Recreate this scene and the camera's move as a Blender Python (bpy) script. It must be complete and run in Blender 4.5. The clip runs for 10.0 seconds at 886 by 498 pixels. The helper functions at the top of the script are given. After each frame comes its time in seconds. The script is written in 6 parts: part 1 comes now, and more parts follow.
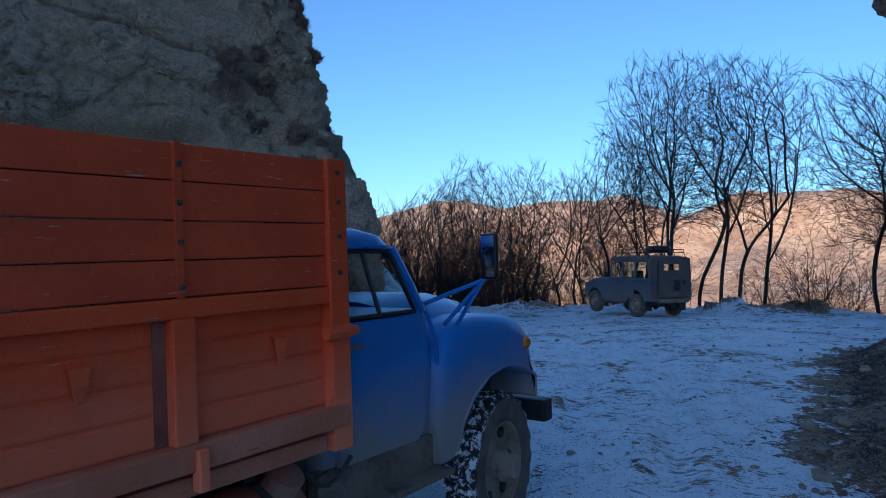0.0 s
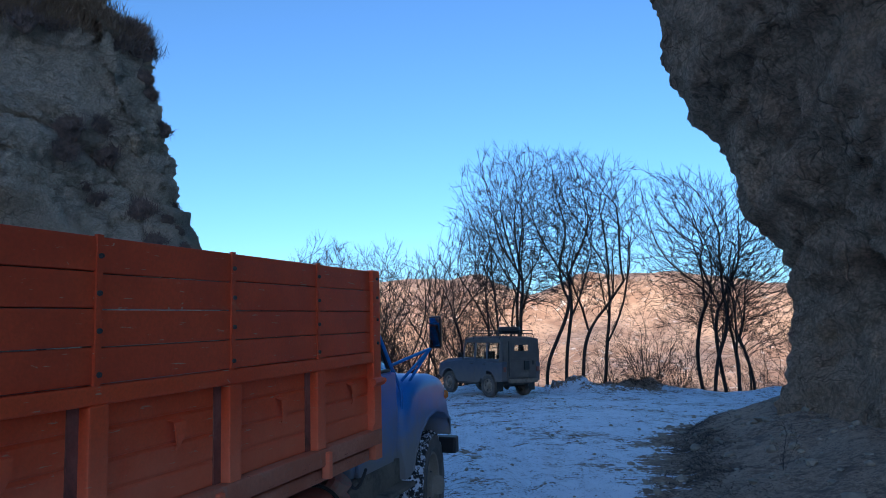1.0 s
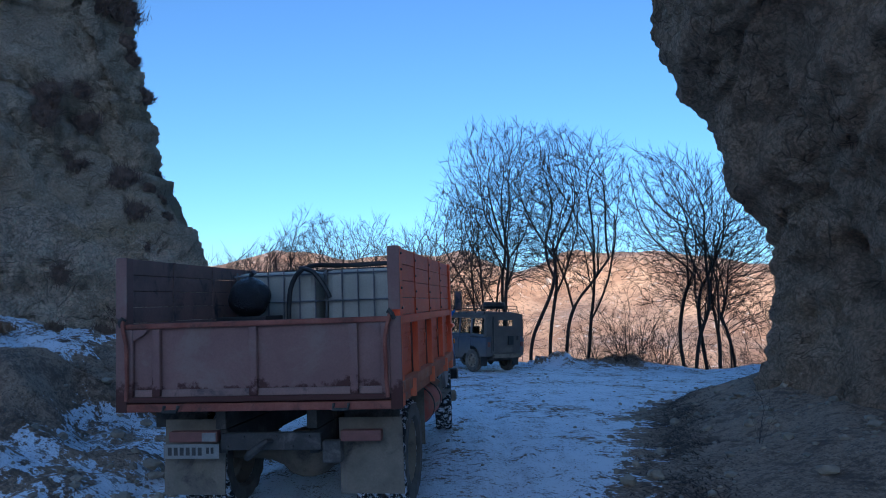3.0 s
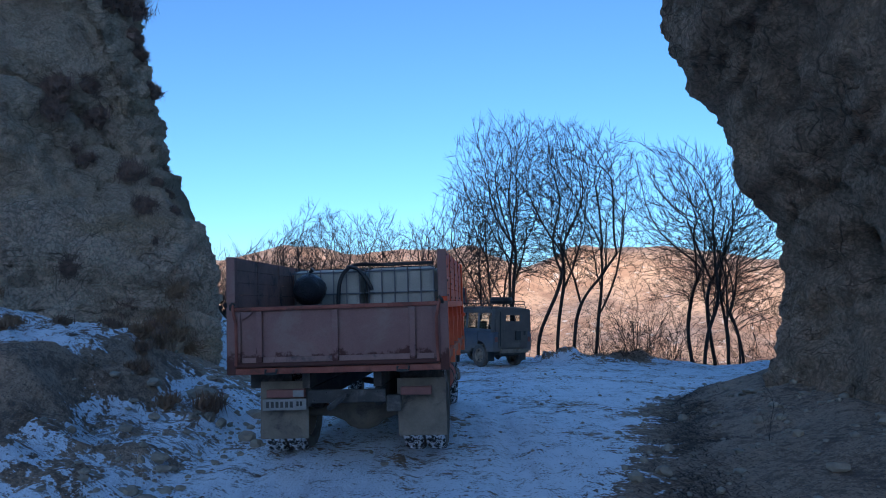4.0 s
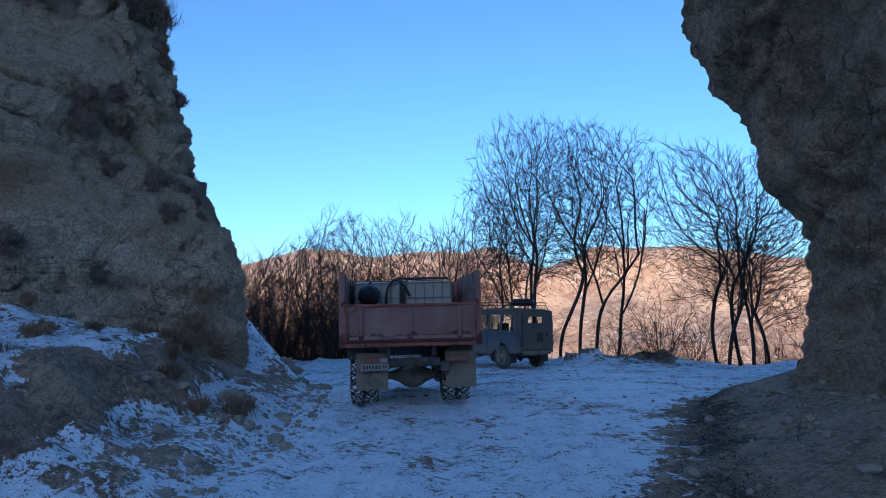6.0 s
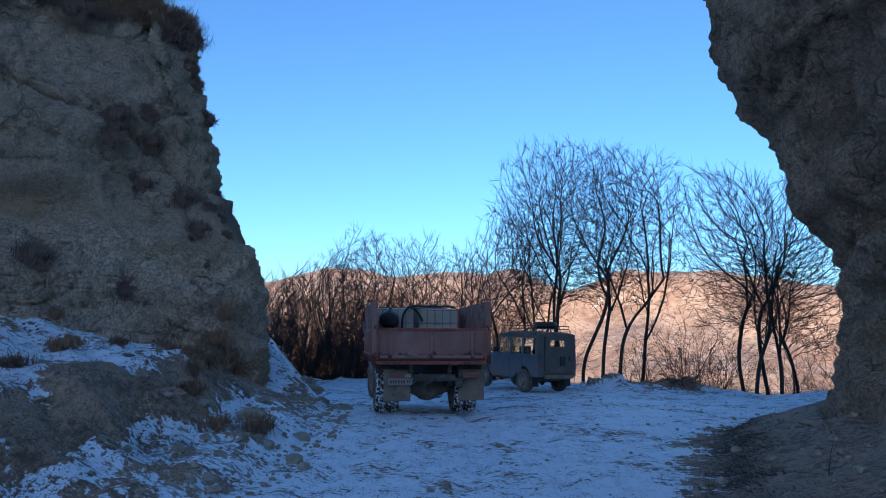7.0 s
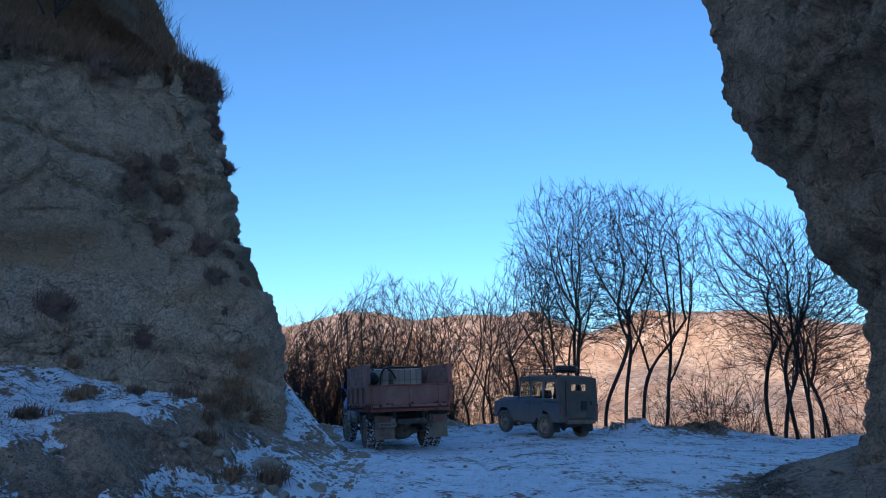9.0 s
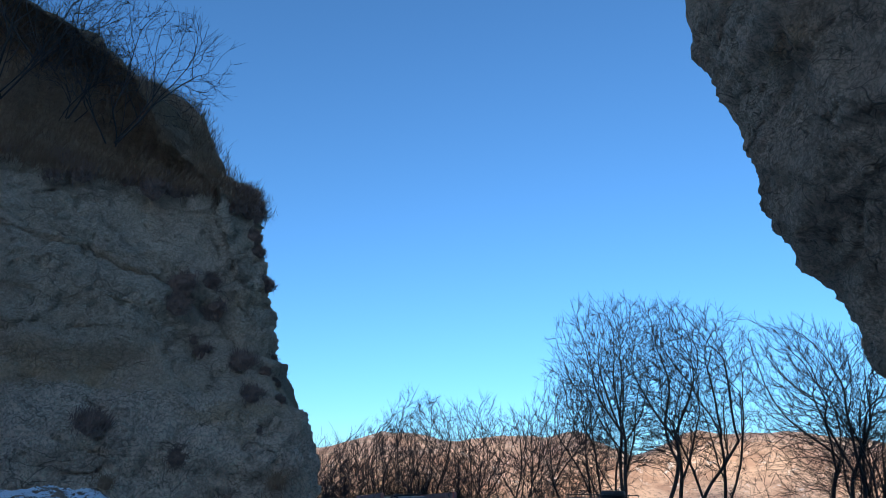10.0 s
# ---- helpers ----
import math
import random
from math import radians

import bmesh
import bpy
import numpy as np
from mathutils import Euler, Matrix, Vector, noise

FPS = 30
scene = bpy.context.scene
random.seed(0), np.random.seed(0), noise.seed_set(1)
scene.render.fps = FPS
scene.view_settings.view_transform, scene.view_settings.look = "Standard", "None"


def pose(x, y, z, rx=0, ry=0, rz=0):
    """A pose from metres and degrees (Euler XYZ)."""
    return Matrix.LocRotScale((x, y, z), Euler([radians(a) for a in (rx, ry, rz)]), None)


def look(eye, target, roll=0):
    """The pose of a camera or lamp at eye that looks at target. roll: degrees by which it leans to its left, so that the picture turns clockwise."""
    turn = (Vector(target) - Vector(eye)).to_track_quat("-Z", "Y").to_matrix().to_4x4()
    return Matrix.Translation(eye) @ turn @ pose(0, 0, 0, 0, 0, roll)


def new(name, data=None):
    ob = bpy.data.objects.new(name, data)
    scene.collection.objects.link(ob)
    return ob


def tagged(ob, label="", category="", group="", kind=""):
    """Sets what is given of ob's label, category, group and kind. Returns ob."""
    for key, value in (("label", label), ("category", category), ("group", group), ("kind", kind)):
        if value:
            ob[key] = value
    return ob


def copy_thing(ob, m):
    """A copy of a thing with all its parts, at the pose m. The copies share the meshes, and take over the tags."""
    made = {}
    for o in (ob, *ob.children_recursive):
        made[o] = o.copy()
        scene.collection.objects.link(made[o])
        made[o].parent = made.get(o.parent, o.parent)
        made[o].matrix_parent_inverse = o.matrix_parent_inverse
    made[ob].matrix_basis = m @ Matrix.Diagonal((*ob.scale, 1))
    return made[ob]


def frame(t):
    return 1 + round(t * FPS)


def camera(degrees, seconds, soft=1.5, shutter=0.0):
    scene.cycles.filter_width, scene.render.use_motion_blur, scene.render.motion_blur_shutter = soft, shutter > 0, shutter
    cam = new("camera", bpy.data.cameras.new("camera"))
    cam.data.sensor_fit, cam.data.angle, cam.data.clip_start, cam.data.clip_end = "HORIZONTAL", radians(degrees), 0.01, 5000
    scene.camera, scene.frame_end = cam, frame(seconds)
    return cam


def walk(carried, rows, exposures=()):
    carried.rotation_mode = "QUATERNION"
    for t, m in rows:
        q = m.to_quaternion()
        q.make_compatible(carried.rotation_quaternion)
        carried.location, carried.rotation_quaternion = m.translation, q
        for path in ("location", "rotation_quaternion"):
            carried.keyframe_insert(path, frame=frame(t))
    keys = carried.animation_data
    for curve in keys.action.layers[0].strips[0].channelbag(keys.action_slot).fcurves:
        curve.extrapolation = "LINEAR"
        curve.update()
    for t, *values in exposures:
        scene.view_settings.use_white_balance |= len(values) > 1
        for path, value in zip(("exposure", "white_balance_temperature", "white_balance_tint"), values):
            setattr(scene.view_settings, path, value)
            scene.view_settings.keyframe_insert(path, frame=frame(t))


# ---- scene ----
EYE = 1.75
cam = camera(66.0, 10.0, soft=0.95)
# seconds, shift of the eye (m), yaw, pitch, roll (degrees): a phone held by someone who stands still
CAMERA_ROWS = [
    (0.0, -0.008, -0.10, -0.095, 13.40, 0.70, 0.01),
    (0.5, 0.010, -0.04, -0.070, 5.24, 1.59, -0.15),
    (1.0, -0.015, -0.04, 0.030, 1.32, 7.15, 0.14),
    (1.5, 0.003, -0.07, 0.026, 1.23, 11.30, -1.34),
    (2.0, -0.004, -0.032, 0.0, 0.92, 7.66, -1.41),
    (2.5, 0.017, -0.007, -0.020, -0.03, 5.75, -0.52),
    (4.0, 0.015, 0.050, -0.018, 0.74, 4.73, -0.77),
    (4.5, 0.040, 0.025, 0.0, 0.23, 4.58, -0.04),
    (5.0, -0.020, -0.010, -0.012, -0.44, 4.37, -0.18),
    (5.5, -0.045, -0.030, -0.009, 0.92, 4.32, -0.03),
    (7.0, -0.039, 0.004, 0.010, 4.25, 6.59, -1.41),
    (7.5, -0.030, 0.005, 0.023, 4.94, 6.65, -1.42),
    (8.0, -0.014, 0.009, 0.031, 5.22, 7.10, -1.13),
    (8.5, -0.020, 0.014, 0.032, 5.72, 7.84, -0.92),
    (9.0, 0.005, 0.040, 0.055, 5.92, 10.12, -0.91),
    (9.5, 0.010, 0.064, 0.060, 7.40, 13.99, -1.33),
    (10.0, -0.020, 0.10, 0.030, 8.98, 19.85, -1.33),
]
walk(cam, [(t, pose(x, y, EYE + z, 90 + pitch, roll, yaw)) for t, x, y, z, yaw, pitch, roll in CAMERA_ROWS],
     exposures=[(0.0, 0.50, 6200, 10), (1.0, 0.68, 6200, 10), (2.0, 0.58, 6150, 10), (4.0, 0.66, 6100, 10), (8.5, 0.68, 6100, 10), (10.0, 0.56, 6100, 3)])

# ---- daylight: low sun behind an added, unseen ridge; clear sky ----
SUN_UP, SUN_AZ = 9.0, 12.0
world = bpy.data.worlds.new("sky")
scene.world = world
world.use_nodes = True
wn = world.node_tree
sky = wn.nodes.new("ShaderNodeTexSky")
sky.sky_type = "NISHITA"
sky.sun_disc = False
sky.sun_elevation = radians(SUN_UP)
sky.sun_rotation = radians(180 + SUN_AZ)
sky.altitude = 1400
sky.air_density, sky.dust_density, sky.ozone_density = 1.0, 2.1, 4.3
wn.nodes["Background"].inputs[1].default_value = 0.2
wn.links.new(sky.outputs[0], wn.nodes["Background"].inputs[0])
sun = new("sun", bpy.data.lights.new("sun", "SUN"))
sun.data.energy, sun.data.angle, sun.data.color = 5.0, radians(0.53), (1.0, 0.80, 0.60)
_sd = Vector((-math.sin(radians(SUN_AZ)) * -1, -math.cos(radians(SUN_AZ)), math.tan(radians(SUN_UP))))
sun.matrix_world = look(_sd * 50, (0, 0, 0))


# ---- node helpers ----
def material(name, rough=0.8, metal=0.0):
    m = bpy.data.materials.new(name)
    m.use_nodes = True
    b = m.node_tree.nodes["Principled BSDF"]
    b.inputs["Roughness"].default_value, b.inputs["Metallic"].default_value = rough, metal
    return m, m.node_tree, b


def put(nt, sock, v):
    if hasattr(v, "is_output"):
        nt.links.new(v, sock)
    elif isinstance(v, tuple) and len(v) == 3 and sock.type == "RGBA":
        sock.default_value = (*v, 1)
    else:
        sock.default_value = v


def coords(nt, kind="Object"):
    return nt.nodes.new("ShaderNodeTexCoord").outputs[kind]


def stretch(nt, vec, s):
    n = nt.nodes.new("ShaderNodeMapping")
    nt.links.new(vec, n.inputs[0])
    n.inputs["Scale"].default_value = s
    return n.outputs[0]


def nz(nt, vec, scale, detail=4, rough=0.55, warp=0.0):
    n = nt.nodes.new("ShaderNodeTexNoise")
    nt.links.new(vec, n.inputs["Vector"])
    n.inputs["Scale"].default_value, n.inputs["Detail"].default_value = scale, detail
    n.inputs["Roughness"].default_value, n.inputs["Distortion"].default_value = rough, warp
    return n.outputs[0]


def cells(nt, vec, scale, feature="F1"):
    n = nt.nodes.new("ShaderNodeTexVoronoi")
    n.feature = feature
    nt.links.new(vec, n.inputs["Vector"])
    n.inputs["Scale"].default_value = scale
    return n.outputs["Distance"]


def ramp(nt, fac, lo, hi, a=0.0, b=1.0):
    n = nt.nodes.new("ShaderNodeMapRange")
    n.interpolation_type = "SMOOTHSTEP"
    put(nt, n.inputs[0], fac)
    for i, v in enumerate((lo, hi, a, b)):
        n.inputs[1 + i].default_value = v
    return n.outputs[0]


def calc(nt, op, a, b=0.0):
    n = nt.nodes.new("ShaderNodeMath")
    n.operation = op
    put(nt, n.inputs[0], a)
    put(nt, n.inputs[1], b)
    return n.outputs[0]


def blend(nt, fac, a, b, mode="MIX"):
    n = nt.nodes.new("ShaderNodeMix")
    n.data_type, n.blend_type = "RGBA", mode
    put(nt, n.inputs[0], fac)
    put(nt, n.inputs[6], a)
    put(nt, n.inputs[7], b)
    return n.outputs[2]


def relief(nt, b, height, strength, dist):
    n = nt.nodes.new("ShaderNodeBump")
    n.inputs["Strength"].default_value, n.inputs["Distance"].default_value = strength, dist
    nt.links.new(height, n.inputs["Height"])
    nt.links.new(n.outputs[0], b.inputs["Normal"])


def axis(nt, vec, i):
    n = nt.nodes.new("ShaderNodeSeparateXYZ")
    nt.links.new(vec, n.inputs[0])
    return n.outputs[i]


def plain(name, c1, c2, scale=6.0, rough=0.7, metal=0.0, bump=0.2, dist=0.004, dirt=None, dirt_amount=0.5, grain=60.0, low=None, chips=None, spec=0.5):
    """Two tones in broad patches, fine grain, relief, and dirt in blotches; low: (z0, z1, colour) for dirt, rust or
    bounced light painted up from below.
    """
    m, nt, b = material(name, rough, metal)
    b.inputs["Specular IOR Level"].default_value = spec
    v = coords(nt)
    col = blend(nt, ramp(nt, nz(nt, v, scale, 5, 0.6), 0.35, 0.68), c1, c2)
    g = nz(nt, v, grain, 3)
    col = blend(nt, ramp(nt, g, 0.3, 0.75, 0.0, 0.35), col, tuple(x * 0.6 for x in c1))
    if chips:
        # knocks and long scrapes down to bare wood or primer
        f = ramp(nt, nz(nt, stretch(nt, v, (1.0, 1.4, 14.0)), 5.0, 4, 0.6, 0.2), 0.66, 0.69)
        f = calc(nt, "MAXIMUM", f, ramp(nt, nz(nt, v, 13.0, 5, 0.65, 0.6), 0.685, 0.71))
        col = blend(nt, calc(nt, "MULTIPLY", f, 0.8), col, chips)
    if dirt:
        f = ramp(nt, nz(nt, v, scale * 0.7, 8, 0.7, 0.4), 0.62 - 0.25 * dirt_amount, 0.78 - 0.2 * dirt_amount)
        col = blend(nt, f, col, dirt)
    if low:
        h = calc(nt, "ADD", axis(nt, v, 2), calc(nt, "MULTIPLY", calc(nt, "SUBTRACT", nz(nt, v, 5.0, 6, 0.65), 0.5), 0.5))
        f = ramp(nt, h, low[0], low[1], 1.0, 0.0)
        col = blend(nt, calc(nt, "MULTIPLY", f, 0.9), col, low[2])
        put(nt, b.inputs["Roughness"], ramp(nt, f, 0.0, 1.0, rough, 0.85))
    put(nt, b.inputs["Base Color"], col)
    relief(nt, b, calc(nt, "ADD", g, nz(nt, v, scale * 2, 4)), bump, dist)
    return m


# ---- materials of the land ----
def ground_material():
    m, nt, b = material("snowy_ground", 0.75)
    v = coords(nt)
    x, y, z = axis(nt, v, 0), axis(nt, v, 1), axis(nt, v, 2)
    att = nt.nodes.new("ShaderNodeAttribute")
    att.attribute_name = "earth"
    earth = att.outputs["Fac"]
    big = nz(nt, v, 0.45, 5, 0.6)
    mid = nz(nt, v, 2.3, 8, 0.68, 0.1)
    fine = nz(nt, v, 11.0, 6, 0.7)
    grit = nz(nt, v, 38.0, 3, 0.6)
    rut = nz(nt, stretch(nt, v, (5.0, 0.55, 1.0)), 1.2, 4, 0.6)
    snow = blend(nt, ramp(nt, mid, 0.35, 0.7), (0.88, 0.94, 1.0), (0.78, 0.86, 0.94))
    snow = blend(nt, ramp(nt, rut, 0.52, 0.70, 0.0, 0.45), snow, (0.58, 0.62, 0.67))
    soil = blend(nt, ramp(nt, fine, 0.38, 0.66), (0.40, 0.265, 0.175), (0.13, 0.085, 0.057))
    soil = blend(nt, ramp(nt, nz(nt, v, 0.9, 4), 0.4, 0.65, 0.0, 0.5), soil, (0.50, 0.345, 0.235))
    soil = blend(nt, ramp(nt, grit, 0.56, 0.66, 0.0, 0.7), soil, (0.11, 0.078, 0.055))
    soil = blend(nt, ramp(nt, grit, 0.42, 0.34, 0.0, 0.6), soil, (0.52, 0.39, 0.29))
    soil = blend(nt, ramp(nt, nz(nt, v, 1.7, 6, 0.7), 0.55, 0.64, 0.0, 0.75), soil, (0.105, 0.068, 0.048))
    # bare where the mask and several noises agree
    amount = calc(nt, "ADD", calc(nt, "MULTIPLY", fine, 0.45), calc(nt, "MULTIPLY", mid, 0.55))
    amount = calc(nt, "ADD", amount, calc(nt, "MULTIPLY", calc(nt, "SUBTRACT", big, 0.5), 0.35))
    amount = calc(nt, "ADD", amount, calc(nt, "MULTIPLY", earth, 0.5))
    bare = ramp(nt, amount, 0.560, 0.585)
    col = blend(nt, bare, snow, soil)
    specks = ramp(nt, calc(nt, "ADD", grit, calc(nt, "MULTIPLY", calc(nt, "SUBTRACT", mid, 0.5), 0.5)), 0.60, 0.635, 0.0, 0.85)
    col = blend(nt, specks, col, (0.13, 0.11, 0.09))
    # dark crumbs and scuffs lying across the road in streaks
    scuff = nz(nt, stretch(nt, v, (1.0, 2.2, 1.0)), 6.0, 7, 0.74)
    scuff = calc(nt, "ADD", scuff, calc(nt, "MULTIPLY", calc(nt, "SUBTRACT", big, 0.5), 0.55))
    col = blend(nt, calc(nt, "MULTIPLY", ramp(nt, scuff, 0.575, 0.605, 0.0, 0.8), calc(nt, "SUBTRACT", 1.0, bare)), col, (0.17, 0.135, 0.105))
    # far hills: dry grass, scree, scattered woods and old snow
    hv = nz(nt, v, 0.035, 9, 0.68, 0.6)
    hw = nz(nt, v, 0.42, 9, 0.78)
    hill = blend(nt, ramp(nt, hv, 0.42, 0.58), (0.68, 0.455, 0.31), (0.46, 0.275, 0.18))
    hill = blend(nt, ramp(nt, hw, 0.51, 0.57, 0.0, 0.8), hill, (0.24, 0.155, 0.11))
    hill = blend(nt, ramp(nt, nz(nt, v, 0.17, 9, 0.78, 0.8), 0.585, 0.63), hill, (0.80, 0.72, 0.64))
    att2 = nt.nodes.new("ShaderNodeAttribute")
    att2.attribute_name = "far"
    col = blend(nt, att2.outputs["Fac"], col, hill)
    put(nt, b.inputs["Base Color"], col)
    put(nt, b.inputs["Roughness"], ramp(nt, bare, 0, 1, 0.55, 0.9))
    h = calc(nt, "ADD", calc(nt, "MULTIPLY", fine, 0.8), calc(nt, "MULTIPLY", grit, 0.25))
    h = calc(nt, "ADD", h, calc(nt, "MULTIPLY", mid, 0.8))
    h = calc(nt, "ADD", h, calc(nt, "MULTIPLY", rut, 0.7))
    relief(nt, b, h, 0.9, 0.06)
    return m


def rock_material(name, pale, mid_c, dark, ochre, grass_from=None):
    m, nt, b = material(name, 0.95)
    b.inputs["Specular IOR Level"].default_value = 0.15
    v = coords(nt)
    broad = nz(nt, v, 0.35, 5, 0.6, 0.5)
    lumps = nz(nt, v, 1.6, 9, 0.72, 0.3)
    fine = nz(nt, v, 9.0, 8, 0.75)
    grit = nz(nt, v, 45.0, 4, 0.7)
    col = blend(nt, ramp(nt, broad, 0.38, 0.62), pale, mid_c)
    col = blend(nt, ramp(nt, lumps, 0.49, 0.66, 0, 0.62), col, dark)
    col = blend(nt, ramp(nt, nz(nt, v, 3.4, 7, 0.72), 0.47, 0.38, 0, 0.5), col, tuple(min(0.95, c * 1.12) for c in pale))
    col = blend(nt, ramp(nt, nz(nt, stretch(nt, v, (0.5, 0.5, 1.6)), 0.8, 5, 0.6), 0.56, 0.68, 0, 0.75), col, ochre)
    col = blend(nt, ramp(nt, fine, 0.50, 0.66, 0, 0.50), col, dark)
    col = blend(nt, ramp(nt, grit, 0.5, 0.8, 0, 0.5), col, tuple(min(1, c * 1.5) for c in pale))
    warped = nt.nodes.new("ShaderNodeVectorMath")
    warped.operation = "MULTIPLY_ADD"
    wv = nt.nodes.new("ShaderNodeTexNoise")
    nt.links.new(v, wv.inputs["Vector"])
    wv.inputs["Scale"].default_value = 2.2
    nt.links.new(wv.outputs["Color"], warped.inputs[0])
    warped.inputs[1].default_value = (0.5, 0.5, 0.5)
    nt.links.new(v, warped.inputs[2])
    chunk = cells(nt, warped.outputs[0], 4.5)
    pebble = cells(nt, warped.outputs[0], 17.0)
    # chunk gaps, pits and cracks: their shade is painted into the colour too
    col = blend(nt, ramp(nt, chunk, 0.40, 0.75, 0, 0.22), col, dark)
    col = blend(nt, ramp(nt, pebble, 0.42, 0.68, 0, 0.38), col, tuple(c * 0.7 for c in dark))
    flecks = nz(nt, v, 20.0, 5, 0.7)
    col = blend(nt, ramp(nt, flecks, 0.57, 0.64, 0, 0.5), col, tuple(c * 0.55 for c in dark))
    col = blend(nt, ramp(nt, flecks, 0.44, 0.36, 0, 0.5), col, tuple(min(0.9, c * 1.25) for c in pale))
    pits = ramp(nt, nz(nt, v, 5.5, 6, 0.7), 0.60, 0.66)
    col = blend(nt, calc(nt, "MULTIPLY", pits, 0.45), col, tuple(c * 0.5 for c in dark))
    crack = ramp(nt, cells(nt, warped.outputs[0], 1.1, "DISTANCE_TO_EDGE"), 0.0, 0.022, 1, 0)
    keep = ramp(nt, nz(nt, v, 0.8, 3), 0.5, 0.6)
    crack = calc(nt, "MULTIPLY", crack, keep)
    seam = ramp(nt, cells(nt, stretch(nt, warped.outputs[0], (0.7, 0.7, 1.5)), 2.6, "DISTANCE_TO_EDGE"), 0.0, 0.04, 1, 0)
    seam = calc(nt, "MULTIPLY", seam, ramp(nt, nz(nt, v, 1.3, 4, 0.6), 0.47, 0.58))
    crack = calc(nt, "MAXIMUM", crack, seam)
    col = blend(nt, calc(nt, "MULTIPLY", crack, 0.55), col, tuple(c * 0.3 for c in dark))
    if grass_from:
        # a stain of ochre along one bed, and the warmer upper rock
        band = calc(nt, "ABSOLUTE", calc(nt, "SUBTRACT", calc(nt, "ADD", axis(nt, v, 2), calc(nt, "MULTIPLY", lumps, 1.1)), 4.35))
        band = calc(nt, "MULTIPLY", ramp(nt, band, 0.34, 0.10), ramp(nt, nz(nt, v, 0.7, 3), 0.42, 0.56))
        col = blend(nt, calc(nt, "MULTIPLY", band, 0.6), col, ochre)
        upper = ramp(nt, calc(nt, "ADD", axis(nt, v, 2), calc(nt, "ADD", calc(nt, "MULTIPLY", axis(nt, v, 0), 0.25), calc(nt, "MULTIPLY", lumps, 1.4))), 2.0, 2.7)
        col = blend(nt, calc(nt, "MULTIPLY", upper, 0.45), col, (0.58, 0.45, 0.31))
        g = calc(nt, "ADD", axis(nt, v, 2), calc(nt, "MULTIPLY", lumps, 1.6))
        turf = blend(nt, ramp(nt, fine, 0.35, 0.7), (0.42, 0.28, 0.17), (0.24, 0.155, 0.095))
        col = blend(nt, ramp(nt, g, grass_from, grass_from + 0.5), col, turf)
    put(nt, b.inputs["Base Color"], col)
    h = calc(nt, "ADD", calc(nt, "MULTIPLY", lumps, 0.9), calc(nt, "MULTIPLY", fine, 0.9))
    h = calc(nt, "ADD", h, calc(nt, "MULTIPLY", grit, 0.35))
    h = calc(nt, "SUBTRACT", h, calc(nt, "MULTIPLY", crack, 0.4))
    h = calc(nt, "SUBTRACT", h, calc(nt, "MULTIPLY", chunk, 0.42))
    h = calc(nt, "SUBTRACT", h, calc(nt, "MULTIPLY", pebble, 0.20))
    h = calc(nt, "SUBTRACT", h, calc(nt, "MULTIPLY", pits, 0.15))
    relief(nt, b, h, 1.0, 0.17)
    return m


GROUND = ground_material()
CLIFF = rock_material("grey_limestone", (0.95, 0.72, 0.53), (0.86, 0.62, 0.44), (0.42, 0.295, 0.21), (0.74, 0.51, 0.29), 9.0)
ROCK = rock_material("tan_conglomerate", (0.84, 0.58, 0.40), (0.74, 0.49, 0.33), (0.34, 0.225, 0.15), (0.68, 0.41, 0.22))


# ---- land form ----
def lerp_table(table, t):
    if t <= table[0][0]:
        return table[0][1]
    for (a, va), (b, vb) in zip(table, table[1:]):
        if t <= b:
            return va + (vb - va) * (t - a) / (b - a)
    return table[-1][1]


def smooth(a, b, t):
    t = max(0.0, min(1.0, (t - a) / (b - a)))
    return t * t * (3 - 2 * t)


def fbm(x, y, z, octaves=4, gain=0.5):
    s, a, f = 0.0, 1.0, 1.0
    for _ in range(octaves):
        s += a * noise.noise((x * f, y * f, z * f))
        a, f = a * gain, f * 2.03
    return s


ROAD_Z = [(-30, -0.6), (-5, -0.45), (0, -0.36), (1.5, -0.31), (3, -0.26), (5, -0.21), (8, -0.05), (10, 0.0), (14, 0.0), (17, -0.12), (20, -0.27), (23.5, -0.30), (26, -0.36), (30, -0.42)]
BEND_Z = [(13, 0.0), (15, -0.06), (17.3, -0.25), (20, -0.42), (23.5, -0.58), (27, -0.7), (32, -0.85)]
TOE_LEFT = [(-30, -9.5), (-8, -8.2), (0, -6.4), (3, -4.8), (5, -3.7), (6.5, -2.95), (8.3, -2.75), (10.2, -2.85), (12, -3.1), (15.7, -3.75), (18, -4.6), (22, -7.5), (30, -12)]
TOE_RIGHT = [(-30, 4.5), (-5, 2.6), (3, 1.7), (6.4, 2.05), (8.6, 2.75), (10, 3.2), (12.5, 3.9), (13.6, 4.6), (14.6, 6.2), (16.5, 9)]
EDGE = [(-40, 40), (-12, 31), (-6, 30), (0, 28.5), (3.4, 28.8), (4.6, 26.0), (7, 27.0), (8.2, 24.6), (10, 24.2), (16, 24), (40, 26)]
CREST = [(-400, 52), (-200, 40), (-132, 27), (-96, 34), (-60, 30), (-30, 31), (14, 36), (37, 25), (70, 32), (128, 37), (180, 32), (260, 30), (500, 45)]


